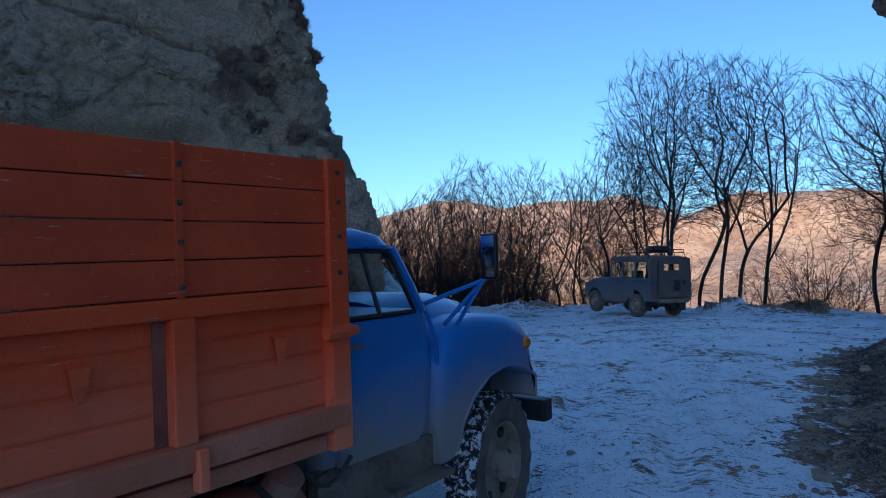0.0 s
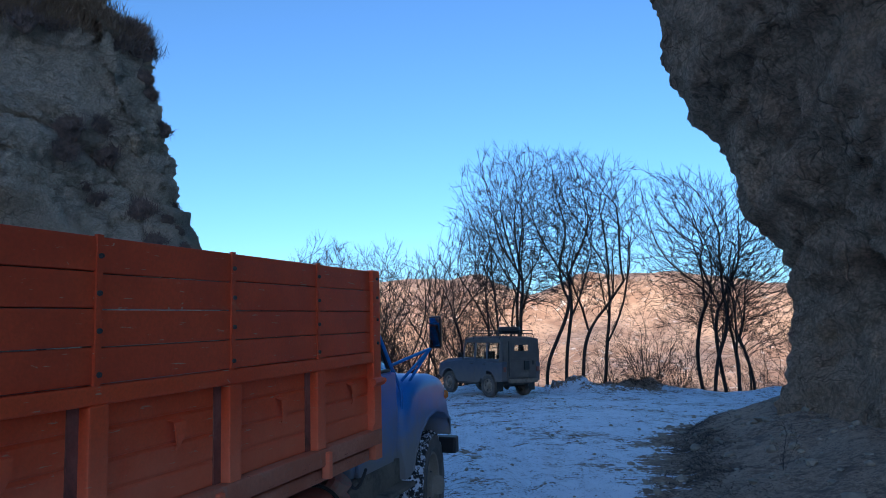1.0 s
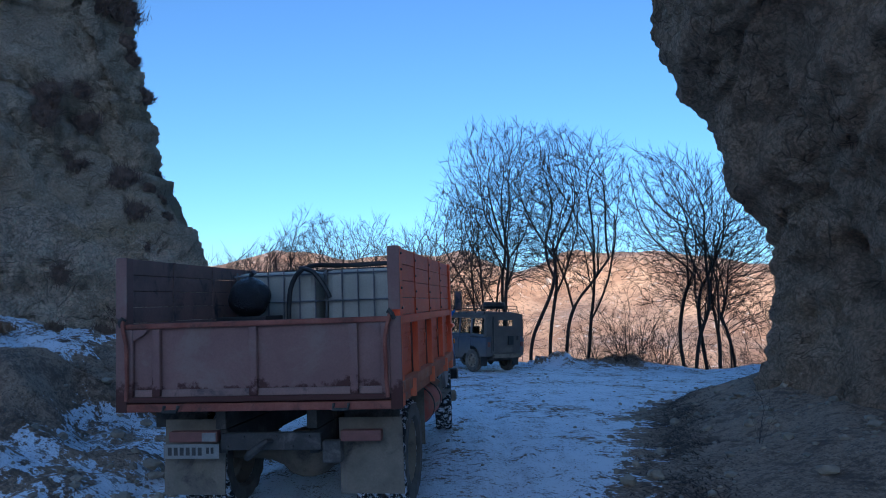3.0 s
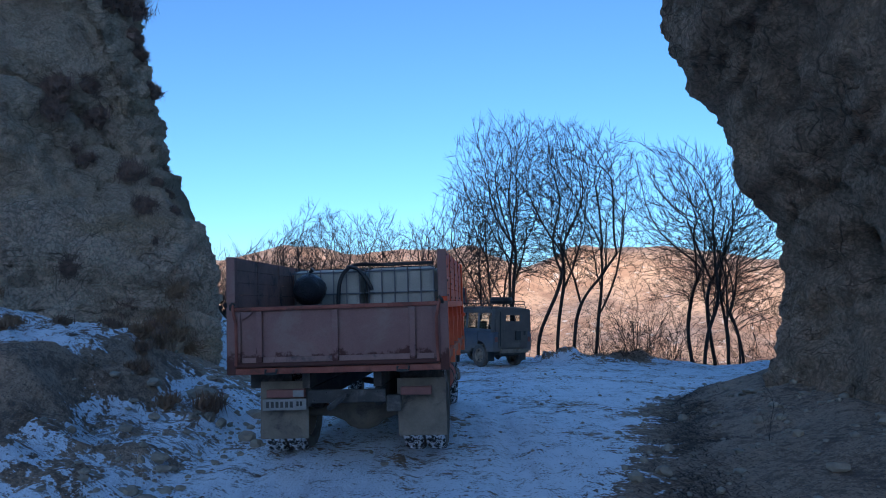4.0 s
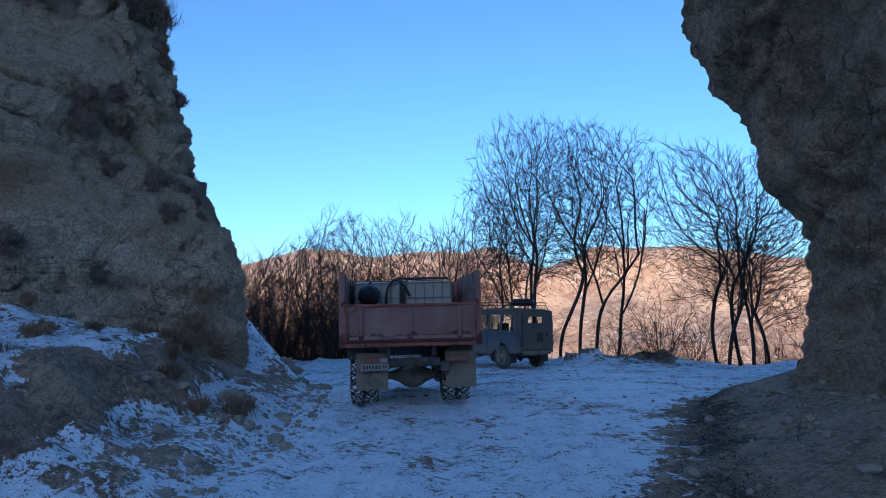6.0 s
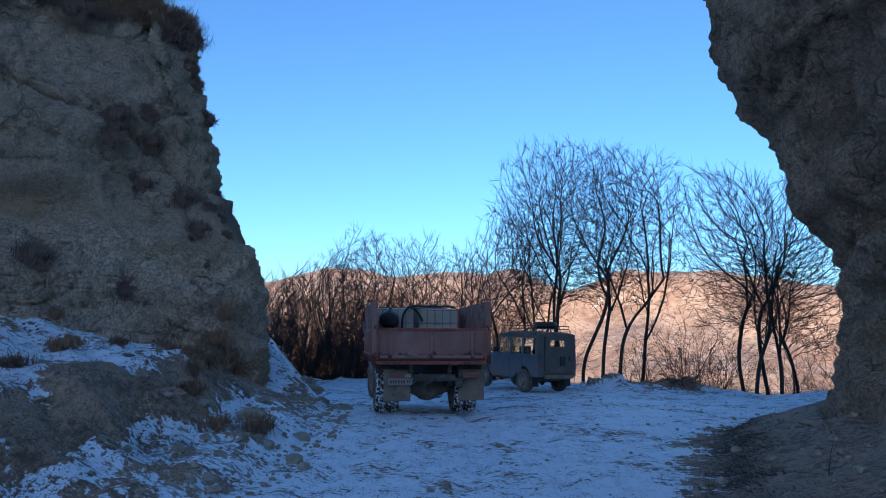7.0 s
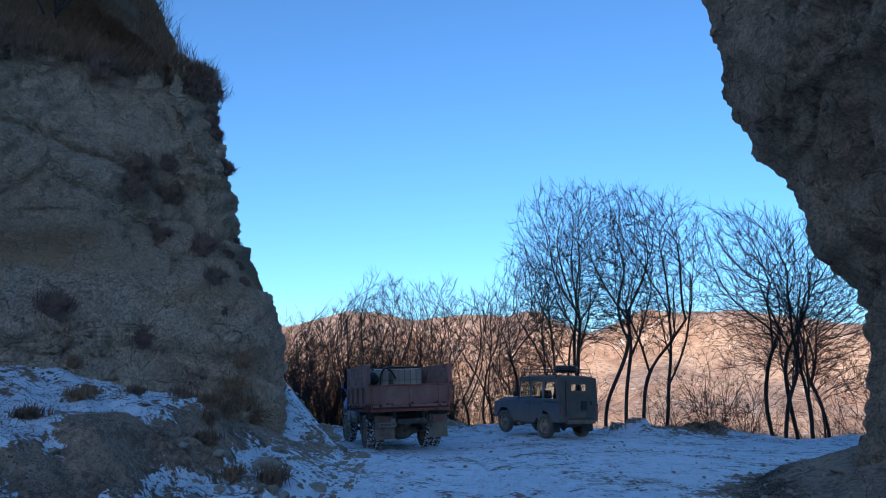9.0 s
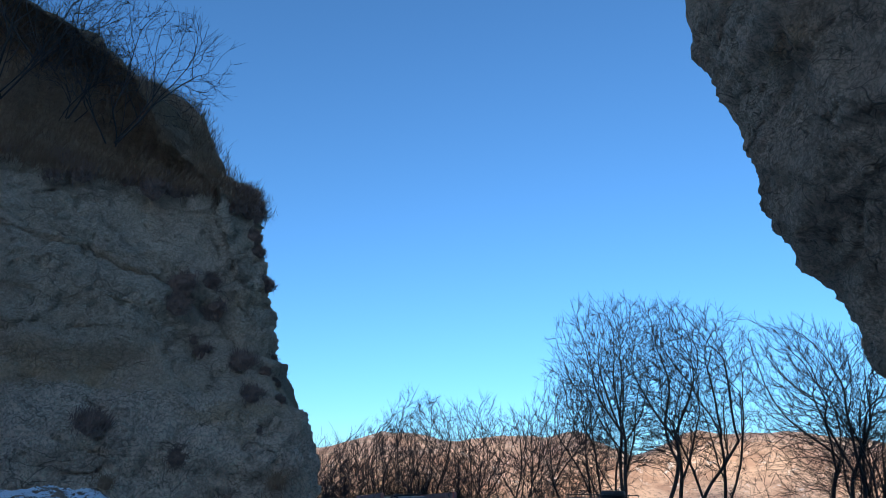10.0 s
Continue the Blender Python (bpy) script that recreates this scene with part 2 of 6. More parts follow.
def land(x, y):
    """Height, bareness and distance share of the ground at a place."""
    z, earth = lerp_table(ROAD_Z, y), 0.0
    if y > 13:
        # the road falls away to the left, round the foot of the cliff
        k = smooth(0.8, -1.8, x) * (1 - smooth(30, 45, y))
        z += k * (lerp_table(BEND_Z, y) - z)
    tl, tr = lerp_table(TOE_LEFT, y), lerp_table(TOE_RIGHT, y)
    if -30 < y < 34:
        lump = fbm(x * 0.9, y * 0.9, 3.0, 4)
        if x < tl + 0.4:
            d = max(0.0, tl - x)
            fade = 1 - smooth(21, 26, y)
            steep = 0.34 + 0.75 * smooth(14.0, 16.5, y)
            rise = min(d * steep, 1.15 + 0.12 * d) if y < 14 else min(d * steep, 1.9 + 0.1 * d)
            rise += 0.175 * smooth(0.0, 0.9, d) * smooth(14, 11, y)
            # nearer, the bank is cut: a stony foot, a bare face and a snowy shelf under the cliff
            cut = smooth(12.4, 10.6, y)
            e = d + 0.30 * lump + 0.22 * noise.noise((y * 0.8, 2.0, 5.0))
            step = 0.30 * min(e, 1.05) + 0.78 * max(0.0, min(e, 2.05) - 1.05) + 0.13 * max(0.0, e - 2.05)
            rise += cut * smooth(0.0, 0.5, d) * (max(step, 0.0) + 0.10 - rise)
            z += fade * (rise + (lump * 0.16 + cut * 0.07 * fbm(x * 3.1, y * 3.1, 8.0, 4, 0.6)) * smooth(-0.3, 1.2, d))
            loose = 0.10 - 0.09 * smooth(12, 15, y) + 0.26 * lump + 0.12 * smooth(2.6, 1.2, d)
            face = 0.12 + 0.30 * lump - 0.20 * smooth(0.22, 0.0, abs(e - 0.98)) + 0.26 * smooth(1.05, 1.45, e) * smooth(2.3, 1.7, e) - 0.07 * smooth(1.8, 2.3, e)
            earth = max(earth, fade * smooth(-0.3, 0.9, d) * (loose + cut * (face - loose)))
        if x > tr - 1.3 and y < 17:
            d = max(0.0, x - tr)
            fade = 1 - smooth(13.5, 16.5, y)
            z += fade * (min(d * 0.3, 0.62) + 0.10 * smooth(0, 0.5, d) + lump * 0.09 * smooth(0, 0.8, d))
            earth = max(earth, fade * smooth(-1.1, 0.5, x - tr + 0.35 * lump) * (0.5 + 0.3 * smooth(0.2, 1.2, x - tr)))
        z += 0.026 * fbm(x * 2.2, y * 1.4, 7.0, 4) + 0.018 * noise.noise((x * 5, y * 4, 1))
        # pressed wheel ruts that swing left round the rock
        for off in (-0.85, 0.85, 1.9):
            cx = lerp_table([(-10, -6), (0, -3.3), (3, -2.3), (6, -1.35), (9, -1.05), (12, -1.1), (15, -1.5), (18, -2.3), (22, -4), (30, -9)], y) + off
            w = abs(x - cx)
            z += -0.05 * math.exp(-(w / 0.14) ** 2) + 0.022 * math.exp(-((w - 0.28) / 0.1) ** 2)
    ey = lerp_table(EDGE, x)
    d = y - ey
    if d > -2.5:
        # lip of ploughed snow and spoil, then the drop to the valley
        bump = 0.28 * math.exp(-(d / 1.1) ** 2) * (0.6 + 0.9 * fbm(x * 0.5, 4.0, 0, 3))
        for mx, my, r, h, e in ((3.9, 26.4, 0.9, 0.5, 0.3), (7.0, 26.8, 1.5, 0.26, 0.95), (-3.0, 30, 2.0, 0.5, 0.2)):
            q = math.exp(-((x - mx) / r) ** 2 - ((y - my) / (r * 0.7)) ** 2) * (0.8 + 0.9 * fbm(x * 1.6, y * 1.6, 2.0, 4, 0.6))
            bump += h * q
            earth = max(earth, e * q)
        z += max(bump, 0)
    far = 0.0
    if d > 0:
        drop = 0.45 * d if d < 40 else 18 + 0.06 * (d - 40)
        z -= min(drop, 27) * smooth(0, 2.5, d)
        far = smooth(12, 40, d)
        earth = max(earth, 0.5 * smooth(0, 3, d))
    if y > 120:
        c = lerp_table(CREST, x) + 4.0 * fbm(x * 0.02, 1.0, 5, 4)
        k = smooth(150, 400, y)
        z = z * (1 - k) + c * k
        z += 11 * fbm(x * 0.012, y * 0.012, 2.0, 6, 0.55) * smooth(140, 250, y) * (1 - 0.7 * smooth(330, 400, y))
        z -= smooth(400, 700, y) * 30
    # unseen ridge behind the eye, added so that the road lies in shade
    if y < -120:
        z += 74 * smooth(-120, -340, y) + 5 * fbm(x * 0.02, y * 0.02, 9, 4) * smooth(-120, -200, y)
    if y < -40:
        far = max(far, smooth(-40, -80, y))
    return z, max(0.0, min(1.0, earth)), far


def spaced(lo, a, b, hi, step, widen=1.16):
    mid = [a + step * i for i in range(int((b - a) / step) + 1)]
    out, s = [mid[-1]], step
    while out[-1] < hi:
        s *= widen if s < 0.3 else 1.16
        s = min(s, 9.0)
        out.append(out[-1] + s)
    back, s = [a], step
    while back[-1] > lo:
        s *= widen if s < 0.3 else 1.16
        s = min(s, 9.0)
        back.append(back[-1] - s)
    return back[:0:-1] + mid + out[1:]


def mesh_object(name, verts, faces, mat, shade=True):
    me = bpy.data.meshes.new(name)
    me.from_pydata(verts, [], faces)
    me.materials.append(mat)
    if shade:
        me.shade_smooth()
    return new(name, me)


def build_ground():
    xs = spaced(-420, -9.0, 8.0, 520, 0.085)
    ys = spaced(-390, 4.0, 18.0, 720, 0.085, 1.02)
    verts, earth, far = [], [], []
    for y in ys:
        for x in xs:
            z, e, f = land(x, y)
            verts.append((x, y, z)), earth.append(e), far.append(f)
    n = len(xs)
    faces = [(j * n + i, j * n + i + 1, (j + 1) * n + i + 1, (j + 1) * n + i) for j in range(len(ys) - 1) for i in range(n - 1)]
    ob = mesh_object("ground", verts, faces, GROUND)
    for key, data in (("earth", earth), ("far", far)):
        a = ob.data.attributes.new(key, "FLOAT", "POINT")
        a.data.foreach_set("value", data)
    return tagged(ob, "trampled snow over brown earth, falling to a valley and sunlit hills", "ground", kind="structure")


def along(points, step_of):
    """Points of a smooth plan line, with a step that depends on the place."""
    out = []
    for i in range(len(points) - 1):
        p0, p1, p2, p3 = [Vector(points[max(0, min(len(points) - 1, i + k))]) for k in (-1, 0, 1, 2)]
        n = max(2, int((p2 - p1).length / step_of((p1 + p2) / 2)))
        for j in range(n):
            t = j / n
            out.append(0.5 * ((2 * p1) + (p2 - p0) * t + (2 * p0 - 5 * p1 + 4 * p2 - p3) * t * t + (3 * p1 - p0 - 3 * p2 + p3) * t ** 3))
    out.append(Vector(points[-1]))
    return out


def crag(name, plan, heights, lean, mat, shape):
    """A face of rock: a plan line raised through the heights, leaned by lean(z, place), and roughened along its own normals."""
    base, verts, n = [], [], len(heights)
    for p in plan:
        for z in heights:
            o = lean(z, p)
            base.append(Vector((p.x + o[0], p.y + o[1], z)))
    m = len(plan)
    for i in range(m):
        for j in range(n):
            du = base[min(i + 1, m - 1) * n + j] - base[max(i - 1, 0) * n + j]
            dv = base[i * n + min(j + 1, n - 1)] - base[i * n + max(j - 1, 0)]
            nn = du.cross(dv)
            nn.normalize()
            q = base[i * n + j]
            verts.append(q + nn * shape(q))
    faces = [(i * n + j, (i + 1) * n + j, (i + 1) * n + j + 1, i * n + j + 1) for i in range(m - 1) for j in range(n - 1)]
    return mesh_object(name, verts, faces, mat)


def ridged(q, f, octaves=5):
    s, a = 0.0, 1.0
    for _ in range(octaves):
        s += a * (1 - 2 * abs(noise.noise(q * f)))
        a, f = a * 0.5, f * 2.1
    return s


CLIFF_LEAN = [(-1, 0.1), (0.4, 0.22), (1.2, 0.26), (2.0, 0.37), (2.4, 0.34), (3.3, 0.88), (3.8, 1.30), (4.3, 1.68), (4.6, 1.90), (5.0, 2.02), (5.3, 2.13), (5.8, 2.20), (6.2, 2.30), (6.6, 2.41), (7.2, 2.68), (7.9, 2.92), (8.25, 2.88), (8.6, 3.10), (9.3, 3.90), (9.7, 4.45), (11.6, 5.5), (12.8, 6.9), (14.2, 9.5), (16, 13)]
ROCK_LEAN = [(-1, -0.05), (0.46, -0.24), (0.85, -0.36), (1.2, -0.50), (1.6, -0.66), (2.0, -0.63), (2.3, -0.64), (2.6, -0.52), (3.0, -0.46), (3.3, -0.27), (3.7, 0.0), (4.4, 0.30), (4.7, 0.38), (5.0, 0.46), (5.3, 0.64), (5.8, 1.06), (6.2, 1.19), (6.6, 1.27), (7.4, 1.16), (8.3, 1.70), (10, 2.0), (14, 2.4)]


def blocks(q, f, gap):
    """Broken rock: each block stands at its own depth, with an open joint round it. Returns (height, joint)."""
    ds, pts = noise.voronoi(q * f, distance_metric="DISTANCE")
    return noise.cell(pts[0] * 7.3), smooth(gap, 0.0, ds[1] - ds[0])


def cliff_shape(q):
    w = noise.noise_vector(q * 0.6) * 0.5
    d = 0.14 * ridged(q * 0.8 + w, 0.42, 4) + 0.11 * fbm(q.x * 1.7, q.y * 1.7, q.z * 2.3, 6, 0.66) - 0.10
    # broken beds: steps that run across the face
    bed = q.z + 0.28 * q.x + 0.45 * noise.noise(q * 0.5)
    d += 0.05 * smooth(0.5, 0.0, abs((bed % 1.25) - 0.62)) - 0.13 * smooth(0.07, 0.0, abs((bed % 1.25) - 0.12)) * smooth(0.0, 0.25, noise.noise(q * 0.9))
    n1 = noise.noise(q * 0.9)
    # the upper bed bulges over a hollow
    if q.x < -7.6:
        k = smooth(-7.8, -8.7, q.x)
        z0 = 4.22 + 0.16 * n1
        d += k * (0.42 * smooth(z0 - 0.05, z0 + 0.10, q.z) * smooth(7.4, 5.2, q.z) - 0.22 * smooth(0.5, 0.0, abs(q.z - z0 + 0.28)))
        d -= 0.28 * smooth(0.07, 0.0, abs(q.z - 6.25 + 0.27 * (q.x + 9.0) + 0.25 * n1)) * smooth(-8.0, -8.4, q.x)
    # the seam in which the plants root
    seam = abs(q.z - 6.0 + 0.89 * (q.x + 8.1) + 0.35 * n1)
    d -= (0.20 * smooth(0.45, 0.0, seam) + 0.12 * smooth(0.08, 0.0, seam)) * smooth(2.6, 3.3, q.z) * smooth(7.0, 6.2, q.z)
    joint = abs(noise.noise(Vector(((q.x + q.y * 0.5) * 0.55 + q.z * 0.45, q.z * 0.6 - q.x * 0.3, 4.0)) + w * 0.5))
    d -= 0.16 * smooth(0.025, 0.0, joint) * smooth(-0.1, 0.2, noise.noise(q * 0.6 + Vector((3, 9, 2))))
    warp = q + w * 0.5 + noise.noise_vector(q * 2.5) * 0.14
    rough = 0.45 + 0.75 * smooth(-0.15, 0.3, noise.noise(q * 0.55 + Vector((1, 5, 2)))) + 0.35 * smooth(4.0, 4.8, q.z)
    h1, j1 = blocks(warp, 1.6, 0.10)
    h2, j2 = blocks(warp, 4.6, 0.16)
    return d + rough * (0.035 * h1 - 0.075 * j1 + 0.014 * h2 - 0.028 * j2) + 0.04 * fbm(q.x * 7, q.y * 7, q.z * 8, 3, 0.65)


def rock_shape(q):
    w = noise.noise_vector(q * 0.5) * 0.6
    d = 0.17 * ridged(q + w, 0.42, 5) + 0.12 * fbm(q.x * 1.1, q.y * 1.1, q.z * 1.4, 6, 0.6) + 0.03 * fbm(q.x * 8, q.y * 8, q.z * 8, 3)
    # a slanting bed line that steps the face
    bed = q.z * 0.9 + q.y * 0.25 + 0.25 * noise.noise(q * 0.8)
    d += 0.10 * smooth(0.35, 0.0, abs((bed % 1.7) - 0.85)) - 0.08 * smooth(0.08, 0.0, abs((bed % 1.7) - 0.25))
    warp = q + noise.noise_vector(q * 1.5) * 0.2
    h1, j1 = blocks(warp, 1.1, 0.05)
    h2, j2 = blocks(warp, 5.0, 0.16)
    d += 0.05 * h1 - 0.06 * j1 * smooth(-0.1, 0.25, noise.noise(q * 0.8)) + 0.016 * h2 - 0.014 * j2
    for hx, hy, hz, r, deep in HOLES:
        d -= deep * math.exp(-(((q.x - hx) ** 2 + (q.y - hy) ** 2 + (q.z - hz) ** 2) / r ** 2) ** 1.5)
    return d - 0.2


HOLES = [(4.19, 8.74, 4.62, 0.17, 0.55), (4.97, 8.99, 3.25, 0.09, 0.25), (5.24, 8.97, 2.55, 0.26, 0.5), (5.25, 8.75, 2.15, 0.36, 0.55), (5.19, 8.59, 1.6, 0.26, 0.3), (4.99, 8.1, 3.51, 0.10, 0.25), (4.9, 7.6, 2.8, 0.2, 0.3)]


def build_crags():
    near = lambda c: 0.055 if c.y > 6 and -11.5 < c.x and c.y < 17 else 0.4
    plan = along([(-24, -22), (-17, -12), (-13, -4), (-11.4, 2), (-11, 7), (-10.0, 9.6), (-8.2, 11.2), (-6.4, 12.4), (-5.1, 13.3), (-4.65, 14.0), (-4.85, 14.8), (-5.8, 16.2), (-8.0, 17.8), (-13, 20), (-24, 25)], near)
    hs = [-0.6 + 0.055 * i for i in range(176)] + [9.1 + 0.3 * i for i in range(24)]

    def cl(z, p):
        o = lerp_table(CLIFF_LEAN, z)
        return (-0.92 * o, 0.35 * o) if p.y < 14.5 else (-o, -0.2 * o)
    cliff = crag("cliff", plan, hs, cl, CLIFF, cliff_shape)
    tagged(cliff, "weathered grey limestone cliff with grassy top and cracked ledges", "cliff", kind="structure")
    plan = along([(26, -9), (14, -5), (8, -2.2), (5.9, 0.5), (5.0, 3.5), (4.75, 6), (4.75, 8), (4.7, 9.6), (4.62, 10.5), (4.9, 11.3), (6.4, 12.6), (10, 14), (22, 16)][::-1], lambda c: 0.05 if 5 < c.y < 12 and c.x < 7 else 0.3)
    hs = [-0.6 + 0.05 * i for i in range(208)] + [9.9 + 0.35 * i for i in range(16)]

    def rl(z, p):
        o = lerp_table(ROCK_LEAN, z) * (0.35 + 0.65 * smooth(3, 9, p.y))
        return (-o, 0.0)
    rock = crag("overhanging_rock", plan, hs, rl, ROCK, rock_shape)
    tagged(rock, "overhanging tan rock wall with weathered hollows beside the road", "rock wall", kind="structure")


build_ground()
build_crags()
# ---- mesh helpers ----
def part(name, bm, mat, parent=None, label="", smooth_shade=False, loc=None):
    me = bpy.data.meshes.new(name)
    bm.normal_update()
    bm.to_mesh(me)
    bm.free()
    me.materials.append(mat)
    if smooth_shade:
        me.shade_smooth()
        me.set_sharp_from_angle(angle=radians(38))
    ob = new(name, me)
    if parent:
        ob.parent = parent
    if loc:
        ob.location = loc
    if label:
        tagged(ob, label)
    return ob


def box(bm, x0, x1, y0, y1, z0, z1, bevel=0.0, m=None):
    r = bmesh.ops.create_cube(bm, size=1.0)
    vs = r["verts"]
    for v in vs:
        v.co = Vector(((x0 + x1) / 2 + v.co.x * (x1 - x0), (y0 + y1) / 2 + v.co.y * (y1 - y0), (z0 + z1) / 2 + v.co.z * (z1 - z0)))
    if m:
        bmesh.ops.transform(bm, matrix=m, verts=vs)
    if bevel:
        es = list({e for v in vs for e in v.link_edges})
        bmesh.ops.bevel(bm, geom=es, offset=bevel, segments=2, affect="EDGES", profile=0.6)
    return bm


def boxes(*rows, bevel=0.0):
    bm = bmesh.new()
    for r in rows:
        box(bm, *r, bevel=bevel)
    return bm


def tube(bm, points, radius, sides=8, cap=True):
    """A round bar along points; radius may be a list."""
    pts = [Vector(p) for p in points]
    rings = []
    up = None
    for i, p in enumerate(pts):
        d = (pts[min(i + 1, len(pts) - 1)] - pts[max(i - 1, 0)]).normalized()
        if up is None:
            up = d.orthogonal().normalized()
        up = (up - d * up.dot(d)).normalized()
        side = d.cross(up)
        r = radius[i] if isinstance(radius, (list, tuple)) else radius
        rings.append([bm.verts.new(p + (up * math.cos(2 * math.pi * k / sides) + side * math.sin(2 * math.pi * k / sides)) * r) for k in range(sides)])
    for a, b in zip(rings, rings[1:]):
        for k in range(sides):
            bm.faces.new((a[k], a[(k + 1) % sides], b[(k + 1) % sides], b[k]))
    if cap:
        bm.faces.new(rings[0][::-1])
        bm.faces.new(rings[-1])
    return bm


def lathe(bm, profile, axis_x=True, sides=32, closed=False):
    """Turn a profile of (along, radius) about the x axis."""
    rings = []
    for a, r in profile:
        rings.append([bm.verts.new((a, r * math.cos(2 * math.pi * k / sides), r * math.sin(2 * math.pi * k / sides))) for k in range(sides)])
    for a, b in zip(rings, rings[1:]):
        for k in range(sides):
            bm.faces.new((a[k], a[(k + 1) % sides], b[(k + 1) % sides], b[k]))
    if not closed:
        for r in (rings[0], rings[-1][::-1]):
            try:
                bm.faces.new(r[::-1])
            except ValueError:
                pass
    bmesh.ops.recalc_face_normals(bm, faces=bm.faces)
    return bm


def slab(bm, outline, x0, x1):
    """A plate cut to an outline of (y, z), thick from x0 to x1."""
    a = [bm.verts.new((x0, y, z)) for y, z in outline]
    b = [bm.verts.new((x1, y, z)) for y, z in outline]
    n = len(outline)
    for i in range(n):
        bm.faces.new((a[i], a[(i + 1) % n], b[(i + 1) % n], b[i]))
    bm.faces.new(a[::-1])
    bm.faces.new(b)
    bmesh.ops.recalc_face_normals(bm, faces=bm.faces)
    return bm


def loft(bm, sections, cap=True, closed=True):
    """Skin through sections with equal point counts."""
    rings = [[bm.verts.new(p) for p in s] for s in sections]
    n = len(rings[0])
    for a, b in zip(rings, rings[1:]):
        for k in range(n if closed else n - 1):
            bm.faces.new((a[k], a[(k + 1) % n], b[(k + 1) % n], b[k]))
    if cap:
        bm.faces.new(rings[0][::-1])
        bm.faces.new(rings[-1])
    bmesh.ops.recalc_face_normals(bm, faces=bm.faces)
    return bm


def thing(name, label, category, group="", m=None):
    ob = new(name)
    if m is not None:
        ob.matrix_world = m
    return tagged(ob, label, category, group)
# ---- materials of the vehicles ----
DUST = (0.20, 0.165, 0.14)
# low: salmon dust, brightened in colour for light bounced off the snow
RED = plain("faded_orange_red_paint", (0.92, 0.105, 0.026), (0.80, 0.085, 0.022), 2.2, 0.55, bump=0.25, dirt=(0.52, 0.18, 0.10), dirt_amount=0.22, grain=90, low=(1.05, 1.75, (0.94, 0.25, 0.12)), chips=(0.60, 0.36, 0.24), spec=0.4)
PLANK = plain("orange_red_painted_planks", (0.84, 0.100, 0.030), (0.70, 0.080, 0.026), 3.2, 0.55, bump=0.35, dirt=(0.62, 0.22, 0.10), dirt_amount=0.10, grain=70, chips=(0.66, 0.42, 0.28), spec=0.4)
TAIL = plain("dusty_dull_red_paint", (0.29, 0.15, 0.125), (0.24, 0.12, 0.10), 2.0, 0.75, bump=0.25, dirt=(0.29, 0.185, 0.15), dirt_amount=0.5, low=(1.215, 1.265, (0.07, 0.018, 0.012)))
WORN = plain("sun_bleached_scuffed_red_paint", (0.66, 0.25, 0.15), (0.56, 0.17, 0.09), 3.0, 0.75, bump=0.4, dirt=(0.46, 0.30, 0.22), dirt_amount=0.5, grain=50, chips=(0.30, 0.08, 0.045), spec=0.15)
OXIDE = plain("rust_red_worn_paint", (0.26, 0.07, 0.045), (0.36, 0.12, 0.08), 5.0, 0.8, bump=0.4, dirt=(0.12, 0.05, 0.035), dirt_amount=0.5)
INNER = plain("greyed_inner_boards", (0.36, 0.20, 0.165), (0.25, 0.155, 0.13), 4.0, 0.85, dirt=(0.07, 0.06, 0.058), dirt_amount=0.5)
BLUE = plain("bright_blue_car_paint", (0.025, 0.24, 0.64), (0.025, 0.21, 0.56), 2.0, 0.32, bump=0.08, grain=120, low=(0.85, 1.38, (0.33, 0.285, 0.23)))
BLUE_CLEAN = plain("blue_painted_bars", (0.025, 0.22, 0.60), (0.025, 0.19, 0.52), 4.0, 0.26, bump=0.1)
FRAME = plain("grimy_dark_steel", (0.055, 0.050, 0.046), (0.09, 0.08, 0.07), 5.0, 0.85, bump=0.4, dirt=(0.16, 0.14, 0.12), dirt_amount=0.5)
MUD = plain("mud_caked_rubber_and_steel", (0.25, 0.205, 0.155), (0.17, 0.14, 0.108), 4.0, 0.95, bump=0.5, dirt=(0.07, 0.062, 0.055), dirt_amount=0.45)
RIM = plain("mud_caked_wheel_rim", (0.36, 0.29, 0.22), (0.28, 0.225, 0.17), 5.0, 0.95, bump=0.4, dirt=(0.12, 0.10, 0.085), dirt_amount=0.3)
RUST = plain("red_oxide_cylinder", (0.62, 0.13, 0.085), (0.50, 0.11, 0.07), 4.0, 0.7, dirt=(0.36, 0.20, 0.14), dirt_amount=0.6)
BLACK = plain("black_rubber", (0.018, 0.018, 0.02), (0.03, 0.03, 0.03), 6.0, 0.5, bump=0.15)
BAG = plain("black_plastic_sack", (0.012, 0.013, 0.016), (0.02, 0.02, 0.024), 4.0, 0.28, bump=0.9, dist=0.03)
STEEL = plain("galvanised_bars", (0.26, 0.26, 0.27), (0.19, 0.195, 0.20), 6.0, 0.5, 0.6)
TANK = plain("yellowed_white_plastic", (0.46, 0.43, 0.36), (0.38, 0.36, 0.30), 2.5, 0.55, bump=0.1, dirt=(0.30, 0.27, 0.22), dirt_amount=0.35)
PLATE = plain("dirty_white_plate", (0.30, 0.28, 0.25), (0.23, 0.22, 0.19), 9.0, 0.6)
PALE = plain("worn_stencil_paint", (0.52, 0.40, 0.31), (0.40, 0.27, 0.20), 14.0, 0.8)
AMBER = plain("amber_lens", (0.75, 0.20, 0.02), (0.65, 0.16, 0.02), 9.0, 0.25)
LENS = plain("dusty_red_lens", (0.24, 0.09, 0.07), (0.20, 0.08, 0.06), 9.0, 0.6)
OLIVE = plain("dark_grey_green_car_paint", (0.062, 0.085, 0.125), (0.05, 0.070, 0.105), 2.5, 0.40, bump=0.1, low=(0.35, 1.25, (0.19, 0.165, 0.14)))
